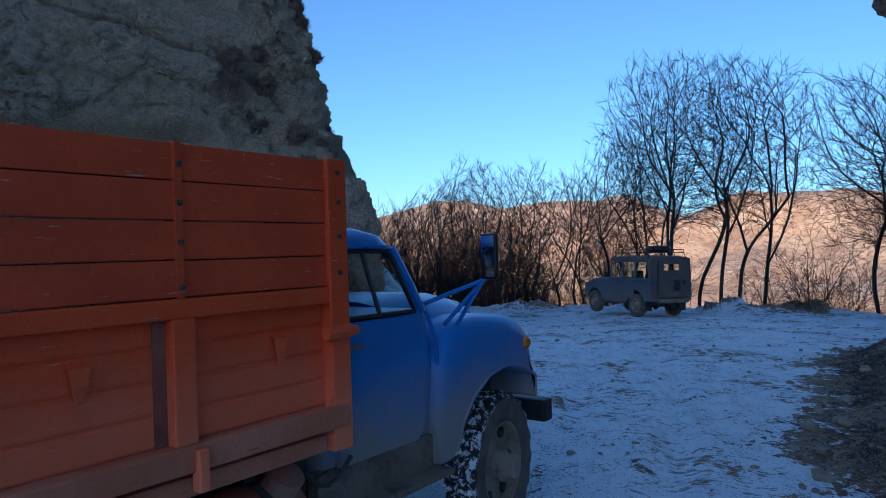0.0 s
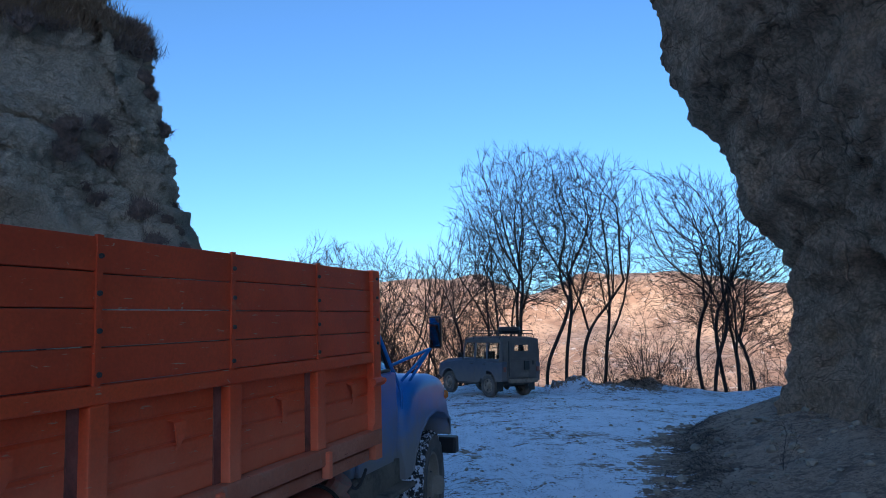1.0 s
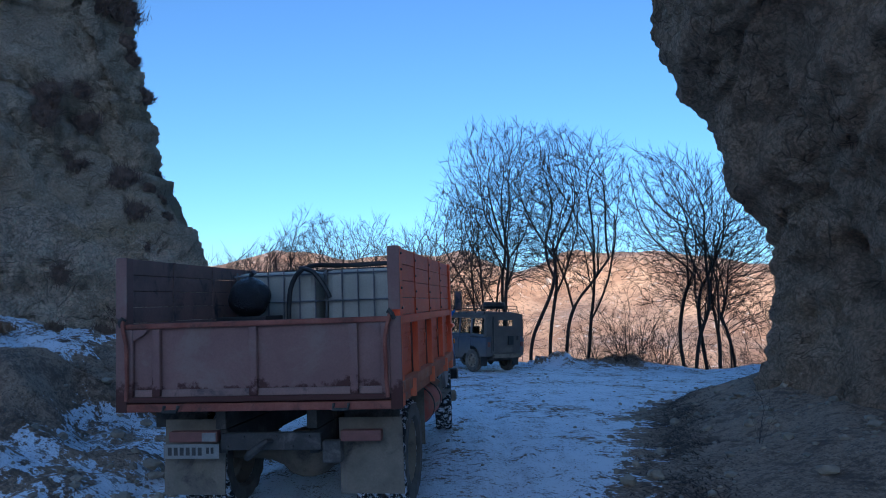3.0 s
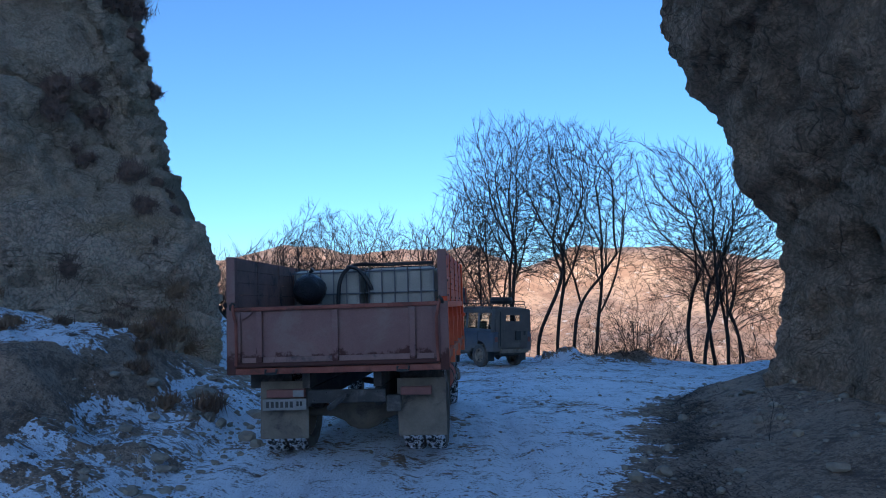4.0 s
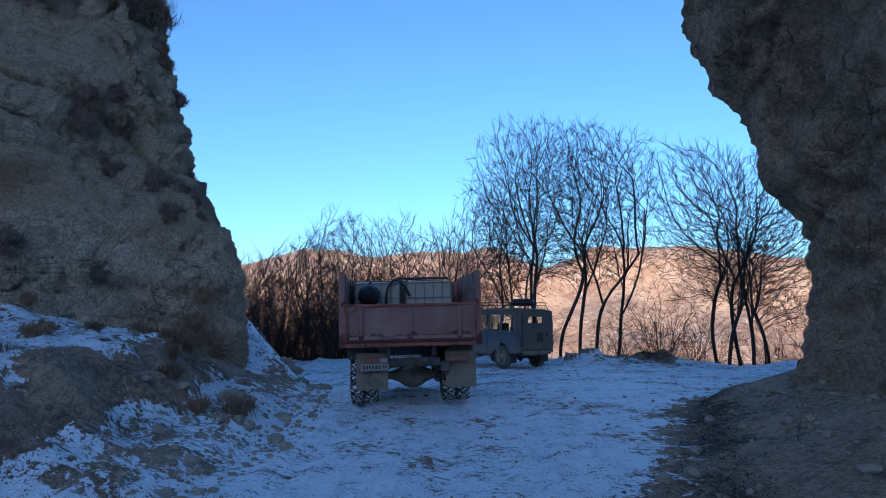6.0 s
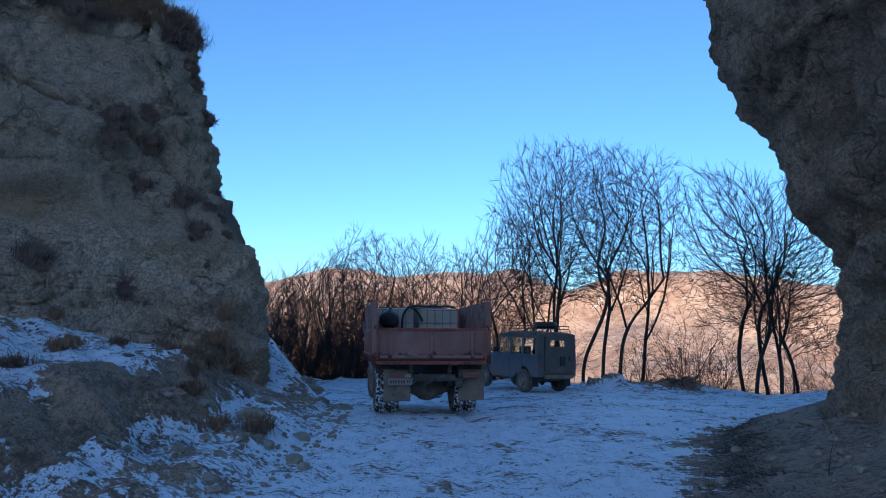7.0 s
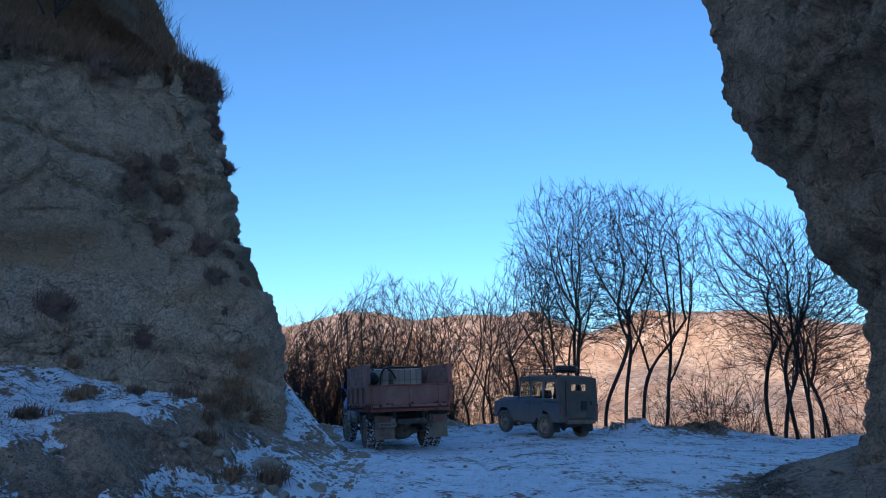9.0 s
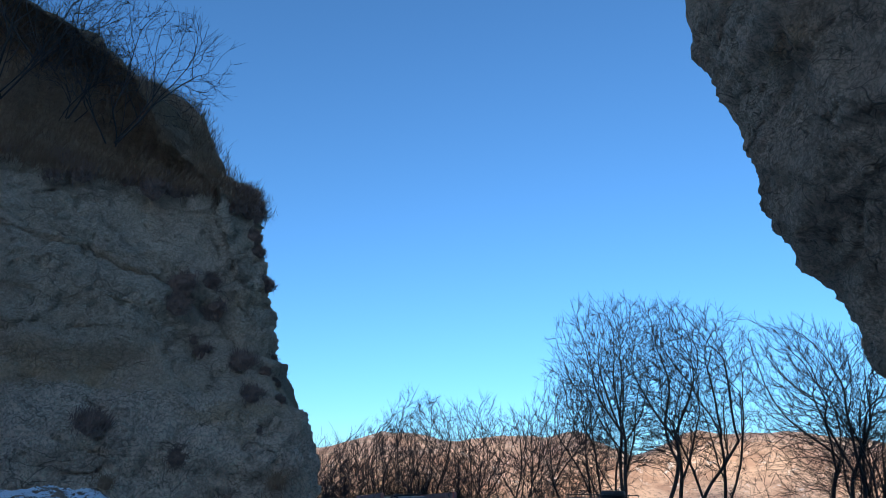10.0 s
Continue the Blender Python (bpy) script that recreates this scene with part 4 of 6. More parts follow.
def lorry_cab():
    y0, y1 = 3.26, 4.16
    low = [rounded(0.86, y0, y1, 0.74, 0.08), rounded(0.915, y0, y1 + 0.02, 0.90, 0.1), rounded(0.925, y0, y1 + 0.03, 1.25, 0.1), rounded(0.90, y0, y1 + 0.02, 1.54, 0.1), rounded(0.87, y0, y1, 1.585, 0.1)]
    cab = part("cab", loft(bmesh.new(), low), BLUE, lorry, "blue rounded cab, grey with road dust low down", True)
    roof = [rounded(0.80, y0 + 0.02, 3.98, 1.935, 0.16), rounded(0.815, y0, 4.0, 1.965, 0.17), rounded(0.79, y0 + 0.02, 3.96, 2.02, 0.18), rounded(0.70, y0 + 0.08, 3.86, 2.065, 0.2), rounded(0.5, y0 + 0.2, 3.72, 2.085, 0.2)]
    part("roof", loft(bmesh.new(), roof), BLUE_CLEAN, cab, smooth_shade=True)
    part("rear_wall", boxes((-0.82, 0.82, y0 + 0.01, y0 + 0.05, 1.58, 1.95), bevel=0.01), BLUE_CLEAN, cab)
    for s in (-1, 1):
        part("pillar", tube(bmesh.new(), [(s * 0.86, 4.12, 1.57), (s * 0.835, 4.06, 1.72), (s * 0.79, 3.95, 1.95)], [0.035, 0.03, 0.03], 8), BLUE_CLEAN, cab, smooth_shade=True)
        part("pillar", boxes((min(s * 0.80, s * 0.875), max(s * 0.80, s * 0.875), y0 + 0.02, y0 + 0.13, 1.57, 1.95), bevel=0.02), BLUE_CLEAN, cab)
        door = bmesh.new()
        slab(door, [(3.36, 0.86), (3.34, 1.30), (3.35, 1.57), (4.05, 1.57), (4.07, 1.30), (4.05, 0.98), (3.98, 0.86)], s * 0.905, s * 0.938)
        bmesh.ops.bevel(door, geom=door.edges[:], offset=0.008, segments=2, affect="EDGES")
        door = part("door", door, BLUE, cab, "blue cab door with dust up to its middle")
        a, b = s * 0.938, s * 0.965
        part("door_handle", boxes((min(a, b), max(a, b), 3.43, 3.54, 1.435, 1.46), bevel=0.008), STEEL, door)
        rim = [(3.40, 1.585), (4.03, 1.585), (3.93, 1.90), (3.85, 1.935), (3.40, 1.935)]
        bm = bmesh.new()
        loft(bm, [[(s * (0.885 - 0.25 * (z - 1.585)), y, z) for y, z in rim], [(s * (0.881 - 0.25 * (z - 1.585)), y, z) for y, z in rim]])
        g = part("door_window", bm, GLASS, door)
        g.visible_shadow = False
        part("window_seal", tube(bmesh.new(), [(s * (0.888 - 0.25 * (z - 1.585)), y, z) for y, z in rim + rim[:1]], 0.016, 6), BLACK, door)
        part("vent_bar", tube(bmesh.new(), [(s * 0.888, 3.74, 1.585), (s * 0.80, 3.70, 1.935)], 0.013, 6), BLACK, door)
        part("drip_rail", tube(bmesh.new(), [(s * 0.815, y0 + 0.03, 1.945), (s * 0.82, 3.7, 1.96), (s * 0.80, 3.95, 1.945), (s * 0.875, 4.15, 1.57), (s * 0.93, 4.17, 1.40), (s * 0.94, 4.16, 0.95)], 0.012, 6), BLUE_CLEAN, cab)
    bm = bmesh.new()
    loft(bm, [[(-0.80, 4.10, 1.59), (0.80, 4.10, 1.59), (0.74, 3.96, 1.93), (-0.74, 3.96, 1.93)], [(-0.80, 4.106, 1.59), (0.80, 4.106, 1.59), (0.74, 3.966, 1.93), (-0.74, 3.966, 1.93)]])
    g = part("windscreen", bm, GLASS, cab)
    g.visible_shadow = False
    part("bench_seat", boxes((-0.75, 0.75, 3.34, 3.48, 1.3, 1.80), bevel=0.05), BLACK, cab)
    part("steering_wheel", tube(bmesh.new(), [(-0.42 + 0.2 * math.cos(a), 3.88 + 0.08 * math.sin(a), 1.62 + 0.17 * math.sin(a)) for a in [2 * math.pi * i / 16 for i in range(17)]], 0.012, 6), BLACK, cab)
    # bonnet: sections from the scuttle to the grille
    secs = []
    for y, w, zt, zb in ((4.16, 0.72, 1.62, 1.0), (4.5, 0.70, 1.655, 1.0), (4.9, 0.63, 1.63, 1.0), (5.18, 0.55, 1.57, 1.0), (5.30, 0.49, 1.48, 1.0), (5.34, 0.42, 1.33, 1.0)):
        ring = []
        for i in range(15):
            a = math.pi * i / 14
            cx, cz = math.cos(a), math.sin(a)
            ring.append((w * math.copysign(abs(cx) ** 0.55, cx), y, zb + (zt - zb) * abs(cz) ** 0.5))
        secs.append(ring)
    hood = part("bonnet", loft(bmesh.new(), secs), BLUE_CLEAN, lorry, "pale-lit blue rounded bonnet", True)
    grille = part("grille", boxes((-0.52, 0.52, 5.29, 5.335, 0.88, 1.22), bevel=0.015), BLUE_CLEAN, lorry)
    # black bars stand in for the shade inside the grille openings
    for i in range(6):
        part("slot_bar", boxes((-0.46, 0.46, 5.333, 5.342, 0.91 + 0.05 * i, 0.935 + 0.05 * i)), BLACK, grille)
    part("engine_bay", boxes((-0.60, 0.60, 4.2, 5.25, 0.72, 1.05), bevel=0.02), FRAME, lorry)
    for s in (-1, 1):
        top = [(4.10, 0.70), (4.10, 1.05), (4.13, 1.26), (4.22, 1.40), (4.38, 1.475), (4.62, 1.50), (4.88, 1.49), (5.06, 1.45), (5.17, 1.37), (5.225, 1.22), (5.235, 0.90)]
        arch = [(4.845 + 0.60 * math.cos(radians(a)), 0.56 + 0.60 * math.sin(radians(a))) for a in (34, 52, 70, 90, 110, 130, 148, 163)]
        bm = bmesh.new()
        slab(bm, top + [(5.225, 0.88)] + [(min(y, 5.21), z) for y, z in arch] + [(4.20, 0.70)], s * 0.50, s * 0.985)
        es = [e for e in bm.edges if all(abs(v.co.x - s * 0.985) < 1e-4 for v in e.verts) and all(any(abs(v.co.y - y) < 1e-4 and abs(v.co.z - z) < 1e-4 for y, z in top[1:]) for v in e.verts)]
        bmesh.ops.bevel(bm, geom=es, offset=0.12, segments=6, affect="EDGES", profile=0.5)
        fender = part("fender", bm, BLUE, lorry, "rounded blue front wing with a dusty wheel arch", True)
        part("arch_lip", tube(bmesh.new(), [(s * 0.98, min(y, 5.215), z) for y, z in arch], 0.014, 6), BLUE, fender)
        ind = lathe(bmesh.new(), [(0, 0.045), (s * 0.03, 0.043), (s * 0.05, 0.03), (s * 0.055, 0.003)], sides=14, closed=True)
        part("indicator", ind, AMBER, fender, "amber indicator lens", True, loc=(s * 0.955, 5.10, 1.275))
        lampm = lathe(bmesh.new(), [(0, 0.11), (0.03, 0.115), (0.05, 0.09), (0.06, 0.01)], sides=18, closed=True)
        bmesh.ops.rotate(lampm, cent=(0, 0, 0), matrix=Matrix.Rotation(math.pi / 2, 3, "Z"), verts=lampm.verts)
        part("headlamp", lampm, STEEL, fender, loc=(s * 0.72, 5.225, 1.16))
        step = part("running_board", boxes((min(s * 0.70, s * 1.05), max(s * 0.70, s * 1.05), 3.36, 4.16, 0.645, 0.68), bevel=0.01), MUD, lorry, "mud-covered steel running board")
        part("apron", boxes((min(s * 0.86, s * 0.885), max(s * 0.86, s * 0.935), 3.22, 4.14, 0.64, 0.87), bevel=0.006), MUD, step)
        # mirror on a tripod of blue bars
        head_ = bmesh.new()
        box(head_, s * 1.16 - 0.055, s * 1.16 + 0.055, 4.40, 4.44, 1.745, 2.02, bevel=0.016)
        mir = part("mirror", head_, BLACK, lorry, "tall black door mirror on blue bars")
        part("mirror_face", boxes((s * 1.16 - 0.045, s * 1.16 + 0.045, 4.394, 4.399, 1.76, 2.005)), MIRROR, mir)
        for p in ((s * 0.86, 4.34, 1.47), (s * 0.90, 4.40, 1.45), (s * 0.80, 4.18, 1.60)):
            part("mirror_bar", tube(bmesh.new(), [p, (s * 1.10, 4.43, 1.74), (s * 1.15, 4.45, 1.84)], 0.013, 6), BLUE_CLEAN, mir)
    bumper = part("bumper", boxes((-1.0, 1.0, 5.30, 5.42, 0.68, 0.84), bevel=0.02), BLACK, lorry, "black steel front bumper")
    part("front_axle", tube(bmesh.new(), [(-0.8, 4.845, 0.48), (-0.5, 4.845, 0.42), (0.5, 4.845, 0.42), (0.8, 4.845, 0.48)], 0.055, 8), FRAME, lorry)


tipper_body()
chassis()
lorry_cab()
LORRY_WHEELS = []
for sx in (-1, 1):
    LORRY_WHEELS.append((wheel("wheel", lorry, sx * 0.83, 4.845, 0.485, 0.235, sx, 0.13, 0.085), 0.485))
    LORRY_WHEELS.append((wheel("wheel", lorry, sx * 0.96, 1.145, 0.485, 0.235, -sx, 0.03, 0.1), 0.485))
    LORRY_WHEELS.append((wheel("wheel", lorry, sx * 0.70, 1.145, 0.485, 0.235, sx, 0.02, 0.1), 0.485))

# ---- the load: stands on the bed and rides with the lorry ----
RIDERS = []


def tote(local):
    ob = thing("liquid_tote", "caged off-white plastic liquid tote on the lorry bed", "water tank", "totes on the lorry")
    bm = boxes((-0.46, 0.46, -0.5, 0.5, 0.14, 1.04), bevel=0.07)
    tank = part("tank", bm, TANK, ob, smooth_shade=False)
    part("filler_cap", tube(bmesh.new(), [(0, 0, 1.035), (0, 0, 1.075)], 0.09, 16), BLACK, tank)
    for z in (0.16, 0.42, 0.70, 1.0):
        part("hoop", tube(bmesh.new(), [(-0.485, -0.525, z), (0.485, -0.525, z), (0.485, 0.525, z), (-0.485, 0.525, z), (-0.485, -0.525, z)], 0.010, 6), STEEL, ob)
    for i in range(6):
        x = -0.45 + 0.18 * i
        for y in (-0.535, 0.535):
            part("bar", tube(bmesh.new(), [(x, y, 0.12), (x, y, 1.04)], 0.010, 6), STEEL, ob)
    for y in (-0.3, 0.0, 0.3):
        for x in (-0.495, 0.495):
            part("bar", tube(bmesh.new(), [(x, y, 0.12), (x, y, 1.04)], 0.010, 6), STEEL, ob)
    for x in (-0.40, 0.0, 0.40):
        part("pallet_foot", boxes((x - 0.06, x + 0.06, -0.5, 0.5, 0.0, 0.10), bevel=0.01), BLACK, ob)
    part("pallet_deck", boxes((-0.49, 0.49, -0.54, 0.54, 0.10, 0.13), bevel=0.006), BLACK, ob)
    RIDERS.append((ob, local))
    return ob


t1_ = tote(pose(-0.61, 2.52, Z_LOW - 0.03, 0, 0, 1.5))
t2_ = copy_thing(t1_, Matrix.Identity(4))
RIDERS.append((t2_, pose(0.45, 2.50, Z_LOW - 0.03, 0, 0, -1.0)))
sack = thing("plastic_sack", "full black plastic sack tied at the neck on the bed", "sack")
bm = bmesh.new()
bmesh.ops.create_icosphere(bm, subdivisions=4, radius=1.0)
for v in bm.verts:
    d = 1 + 0.07 * fbm(v.co.x * 2, v.co.y * 2, v.co.z * 1.2, 4) + 0.05 * ridged(v.co, 1.7, 3) * 0.5
    z = v.co.z
    squeeze = 1 - 0.8 * smooth(0.86, 1.0, z)
    v.co = Vector((v.co.x * 0.215 * d * squeeze, v.co.y * 0.21 * d * squeeze, max(0.0, 0.195 + z * 0.215 * (1 + 0.12 * smooth(0.85, 1, z)))))
part("sack_body", bm, BAG, sack, smooth_shade=True)
part("tied_neck", tube(bmesh.new(), [(0, 0, 0.41), (0.02, 0.01, 0.45), (0.05, 0.0, 0.475)], [0.02, 0.025, 0.035], 8), BAG, sack)
RIDERS.append((sack, pose(-0.74, 1.62, Z_LOW - 0.03 + 0.56)))
crate = thing("tool_crate", "dark grimy wooden crate under the sack", "crate")
part("crate_body", boxes((-0.27, 0.27, -0.24, 0.24, 0.0, 0.56), bevel=0.01), BLACK, crate)
for k in range(4):
    part("slat", boxes((-0.285, 0.285, -0.255, -0.241, 0.02 + 0.13 * k, 0.12 + 0.13 * k)), INNER, crate)
RIDERS.append((crate, pose(-0.74, 1.62, Z_LOW - 0.03)))
hose = thing("rubber_hose", "thick black rubber hose looped over the totes", "hose")
pts = [(-0.42, 1.90, Z_LOW - 0.02), (-0.42, 1.90, 1.9), (-0.38, 1.915, 2.15), (-0.28, 1.92, 2.28), (-0.14, 2.0, 2.335), (0.0, 2.1, 2.33), (0.2, 2.2, 2.33), (0.6, 2.22, 2.335), (0.85, 2.25, 2.33)]
part("hose_run", tube(bmesh.new(), [tuple(p) for p in along(pts, lambda c: 0.06)], 0.028, 8), BLACK, hose, smooth_shade=True)
pts = [(-0.30, 1.93, 2.30), (-0.16, 1.90, 2.27), (-0.05, 1.89, 2.15), (0.03, 1.885, 2.02), (0.05, 1.88, 1.97)]
part("hose_end", tube(bmesh.new(), [tuple(p) for p in along(pts, lambda c: 0.05)], 0.026, 8), BLACK, hose, smooth_shade=True)
RIDERS.append((hose, Matrix.Identity(4)))


# ---- the parked off-road car: origin on the ground under its rear axle, y forward ----
def jeep_car():
    ob = thing("offroad_car", "dark grey-green off-road car parked on snow, roof rack loaded", "car", m=pose(1.61, 23.67, -0.305, 0, 0, 34))
    # lower body with arches cut in both flanks
    arch = lambda cy: [(cy + 0.47 * math.cos(radians(a)), 0.44 + 0.45 * math.sin(radians(a))) for a in (12, 40, 65, 90, 115, 140, 168)]
    out = [(-0.78, 0.55), (-0.80, 1.20), (1.45, 1.20), (1.55, 1.18), (2.90, 1.10), (3.02, 1.02), (3.04, 0.62), (2.94, 0.55)] + arch(2.38) + [(1.80, 0.46), (0.60, 0.46)] + arch(0.0)
    bm = slab(bmesh.new(), out, -0.80, 0.80)
    bmesh.ops.bevel(bm, geom=[e for e in bm.edges if e.calc_length() > 0.35 and abs(e.verts[0].co.x - e.verts[1].co.x) < 0.01 and min(v.co.z for v in e.verts) > 0.9], offset=0.05, segments=3, affect="EDGES")
    body = part("body", bm, OLIVE, ob)
    hoodbm = loft(bmesh.new(), [[(-0.66 + (0.05 if y > 2.5 else 0), y, 1.10), (0.66 - (0.05 if y > 2.5 else 0), y, 1.10), (0.55, y, zt), (0.2, y, zt + 0.02), (-0.2, y, zt + 0.02), (-0.55, y, zt)] for y, zt in ((1.5, 1.26), (2.2, 1.24), (2.8, 1.20), (3.0, 1.12))])
    part("bonnet", hoodbm, OLIVE, ob)
    # canvas top: rear and upper frame around real window openings
    def panel(s, y0, y1, z0, z1, name, mat, t=0.035):
        f = lambda z: 0.79 - 0.05 * (z - 1.2) / 0.78
        bm = bmesh.new()
        loft(bm, [[(s * (f(z) - d), y, z) for y, z in ((y0, z0), (y1, z0), (y1, z1), (y0, z1))] for d in (0, t)])
        return part(name, bm, mat, ob)
    for s in (-1, 1):
        panel(s, -0.80, -0.62, 1.19, 1.93, "rear_quarter", CANVAS)
        panel(s, -0.62, 1.42, 1.80, 1.93, "roof_side", CANVAS)
        panel(s, 0.02, 0.12, 1.2, 1.80, "pillar", OLIVE)
        panel(s, 0.72, 0.80, 1.2, 1.80, "pillar", OLIVE)
        panel(s, -0.62, 0.02, 1.2, 1.28, "window_sill", OLIVE)
        panel(s, 0.12, 1.40, 1.2, 1.27, "window_sill", OLIVE)
        for y0, y1 in ((-0.61, 0.01), (0.13, 0.71), (0.81, 1.38)):
            g = panel(s, y0, y1, 1.285, 1.795, "side_window", GLASS, 0.005)
            g.visible_shadow = False
        part("windscreen_pillar", tube(bmesh.new(), [(s * 0.76, 1.50, 1.2), (s * 0.73, 1.38, 1.90)], 0.03, 6), OLIVE, ob)
        for y0, y1 in ((0.08, 0.74), (0.78, 1.46)):
            a, b = s * 0.800, s * 0.815
            d = part("door", boxes((min(a, b), max(a, b), y0, y1, 0.56 if y0 > 0.5 else 0.60, 1.19), bevel=0.006), OLIVE, ob)
            a, b = s * 0.815, s * 0.84
            part("door_handle", boxes((min(a, b), max(a, b), y0 + 0.06, y0 + 0.17, 1.08, 1.10)), BLACK, d)
        for cy in (0.0, 2.38):
            part("arch_lip", tube(bmesh.new(), [(s * 0.80, y, z) for y, z in arch(cy)], 0.022, 6), OLIVE, ob)
        part("side_step", boxes((min(s * 0.62, s * 0.80), max(s * 0.62, s * 0.80), 0.52, 1.86, 0.40, 0.44)), FRAME, ob)
        mb = bmesh.new()
        box(mb, s * 0.93 - 0.07, s * 0.93 + 0.07, 1.46, 1.50, 1.28, 1.46, bevel=0.015)
        mir = part("mirror", mb, BLACK, ob)
        part("mirror_arm", tube(bmesh.new(), [(s * 0.78, 1.48, 1.26), (s * 0.90, 1.48, 1.32)], 0.010, 6), BLACK, mir)
        part("mudflap", boxes((min(s * 0.55, s * 0.8), max(s * 0.55, s * 0.8), -0.52, -0.505, 0.22, 0.58)), BLACK, ob)
        lamp = lathe(bmesh.new(), [(0, 0.09), (0.03, 0.09), (0.04, 0.01)], sides=14, closed=True)
        bmesh.ops.rotate(lamp, cent=(0, 0, 0), matrix=Matrix.Rotation(math.pi / 2, 3, "Z"), verts=lamp.verts)
        part("headlamp", lamp, STEEL, ob, loc=(s * 0.50, 3.03, 0.88))
        part("tail_lamp", boxes((s * 0.70 - 0.05, s * 0.70 + 0.05, -0.825, -0.80, 0.86, 1.02), bevel=0.006), LENS, ob)
    g = bmesh.new()
    loft(g, [[(-0.72, 1.50, 1.22), (0.72, 1.50, 1.22), (0.70, 1.38, 1.86), (-0.70, 1.38, 1.86)], [(-0.72, 1.505, 1.22), (0.72, 1.505, 1.22), (0.70, 1.385, 1.86), (-0.70, 1.385, 1.86)]])
    g = part("windscreen", g, GLASS, ob)
    g.visible_shadow = False
    roof = [[(w * math.copysign(abs(math.cos(a)) ** 0.5, math.cos(a)), y, 1.90 + h * abs(math.sin(a)) ** 0.6) for a in [math.pi * i / 12 for i in range(13)]] for y, w, h in ((-0.81, 0.735, 0.07), (-0.5, 0.755, 0.12), (0.4, 0.755, 0.13), (1.2, 0.745, 0.12), (1.42, 0.73, 0.05))]
    part("roof", loft(bmesh.new(), roof), CANVAS, ob, "dusty dark canvas roof", True)
    # rear: canvas back with a wide window, tail door
    back = part("tail_door", boxes((-0.60, 0.62, -0.825, -0.80, 0.66, 1.22), bevel=0.006), CANVAS, ob)
    for x0, x1, z0, z1 in ((-0.735, -0.30, 1.2, 1.93), (0.30, 0.735, 1.2, 1.93), (-0.30, 0.30, 1.2, 1.54), (-0.30, 0.30, 1.74, 1.93)):
        part("back_panel", boxes((x0, x1, -0.815, -0.785, z0, z1)), CANVAS, ob)
    w = [(-0.30, 1.54), (0.30, 1.54), (0.30, 1.64), (0.24, 1.74), (-0.24, 1.74), (-0.30, 1.64)]
    g = part("rear_window", loft(bmesh.new(), [[(x, y, z) for x, z in w] for y in (-0.80, -0.795)]), GLASS, ob)
    g.visible_shadow = False
    part("spare_bracket", boxes((0.08, 0.30, -0.88, -0.826, 0.92, 1.22), bevel=0.02), BLACK, back)
    part("tail_handle", boxes((0.45, 0.53, -0.845, -0.826, 1.08, 1.22), bevel=0.008), BLACK, back)
    part("strap", boxes((-0.56, -0.52, -0.835, -0.816, 0.72, 1.86)), BLACK, ob)
    part("rear_bumper", boxes((-0.55, 0.60, -0.92, -0.80, 0.50, 0.63), bevel=0.015), MUD, ob)
    part("front_bumper", boxes((-0.80, 0.80, 3.06, 3.16, 0.50, 0.62), bevel=0.015), BLACK, ob)
    part("underframe", boxes((-0.45, 0.45, -0.7, 2.9, 0.42, 0.54)), FRAME, ob)
    part("seat_row", boxes((-0.6, 0.6, -0.35, -0.2, 0.9, 1.42), bevel=0.05), BLACK, ob)
    for x in (-0.36, 0.36):
        part("front_seat", boxes((x - 0.22, x + 0.22, 0.42, 0.54, 0.9, 1.52), bevel=0.05), BLACK, ob)
    for y in (0.0, 2.38):
        part("axle", tube(bmesh.new(), [(-0.7, y, 0.37), (-0.12, y, 0.37), (0, y, 0.34), (0.12, y, 0.37), (0.7, y, 0.37)], [0.05, 0.06, 0.13, 0.06, 0.05], 10), FRAME, ob)
        for s in (-1, 1):
            wheel("wheel", ob, s * 0.72, y, 0.385, 0.20, s, 0.05, 0.07)
    # roof rack with its own rails and legs
    rack = part("roof_rack", boxes((-0.62, 0.62, -0.58, -0.55, 2.10, 2.125)), BLACK, ob, "black tubular roof rack")
    for z, x in ((2.115, 0.66), (2.215, 0.66)):
        part("rail", tube(bmesh.new(), [(-x, -0.6, z), (x, -0.6, z), (x, 1.40, z), (-x, 1.40, z), (-x, -0.6, z)], 0.014, 6), BLACK, rack)
    for i in range(5):
        y = -0.6 + 0.5 * i
        part("crossbar", tube(bmesh.new(), [(-0.66, y, 2.115), (0.66, y, 2.115)], 0.012, 6), BLACK, rack)
        for s in (-1, 1):
            part("rack_leg", tube(bmesh.new(), [(s * 0.745, y + 0.02, 1.90), (s * 0.70, y, 2.06), (s * 0.66, y, 2.115), (s * 0.66, y, 2.215)], 0.012, 6), BLACK, rack)
    tyre = thing("spare_wheel", "black spare tyre lying flat on the roof rack", "tyre", m=pose(1.61, 23.67, -0.305, 0, 0, 34) @ pose(0.12, -0.02, 2.235) @ pose(0, 0, 0, 0, 90, 0))
    part("tyre", lathe(bmesh.new(), [(-0.10, 0.22), (-0.115, 0.27), (-0.11, 0.35), (-0.06, 0.385), (0.06, 0.385), (0.11, 0.35), (0.115, 0.27), (0.10, 0.22), (-0.10, 0.22)], sides=36, closed=True), BLACK, tyre, smooth_shade=True)
    part("rim", lathe(bmesh.new(), [(-0.09, 0.225), (0.09, 0.225), (0.03, 0.19), (0.02, 0.05), (0.02, 0.01)], sides=24, closed=True), FRAME, tyre)
    return ob


jeep_car()


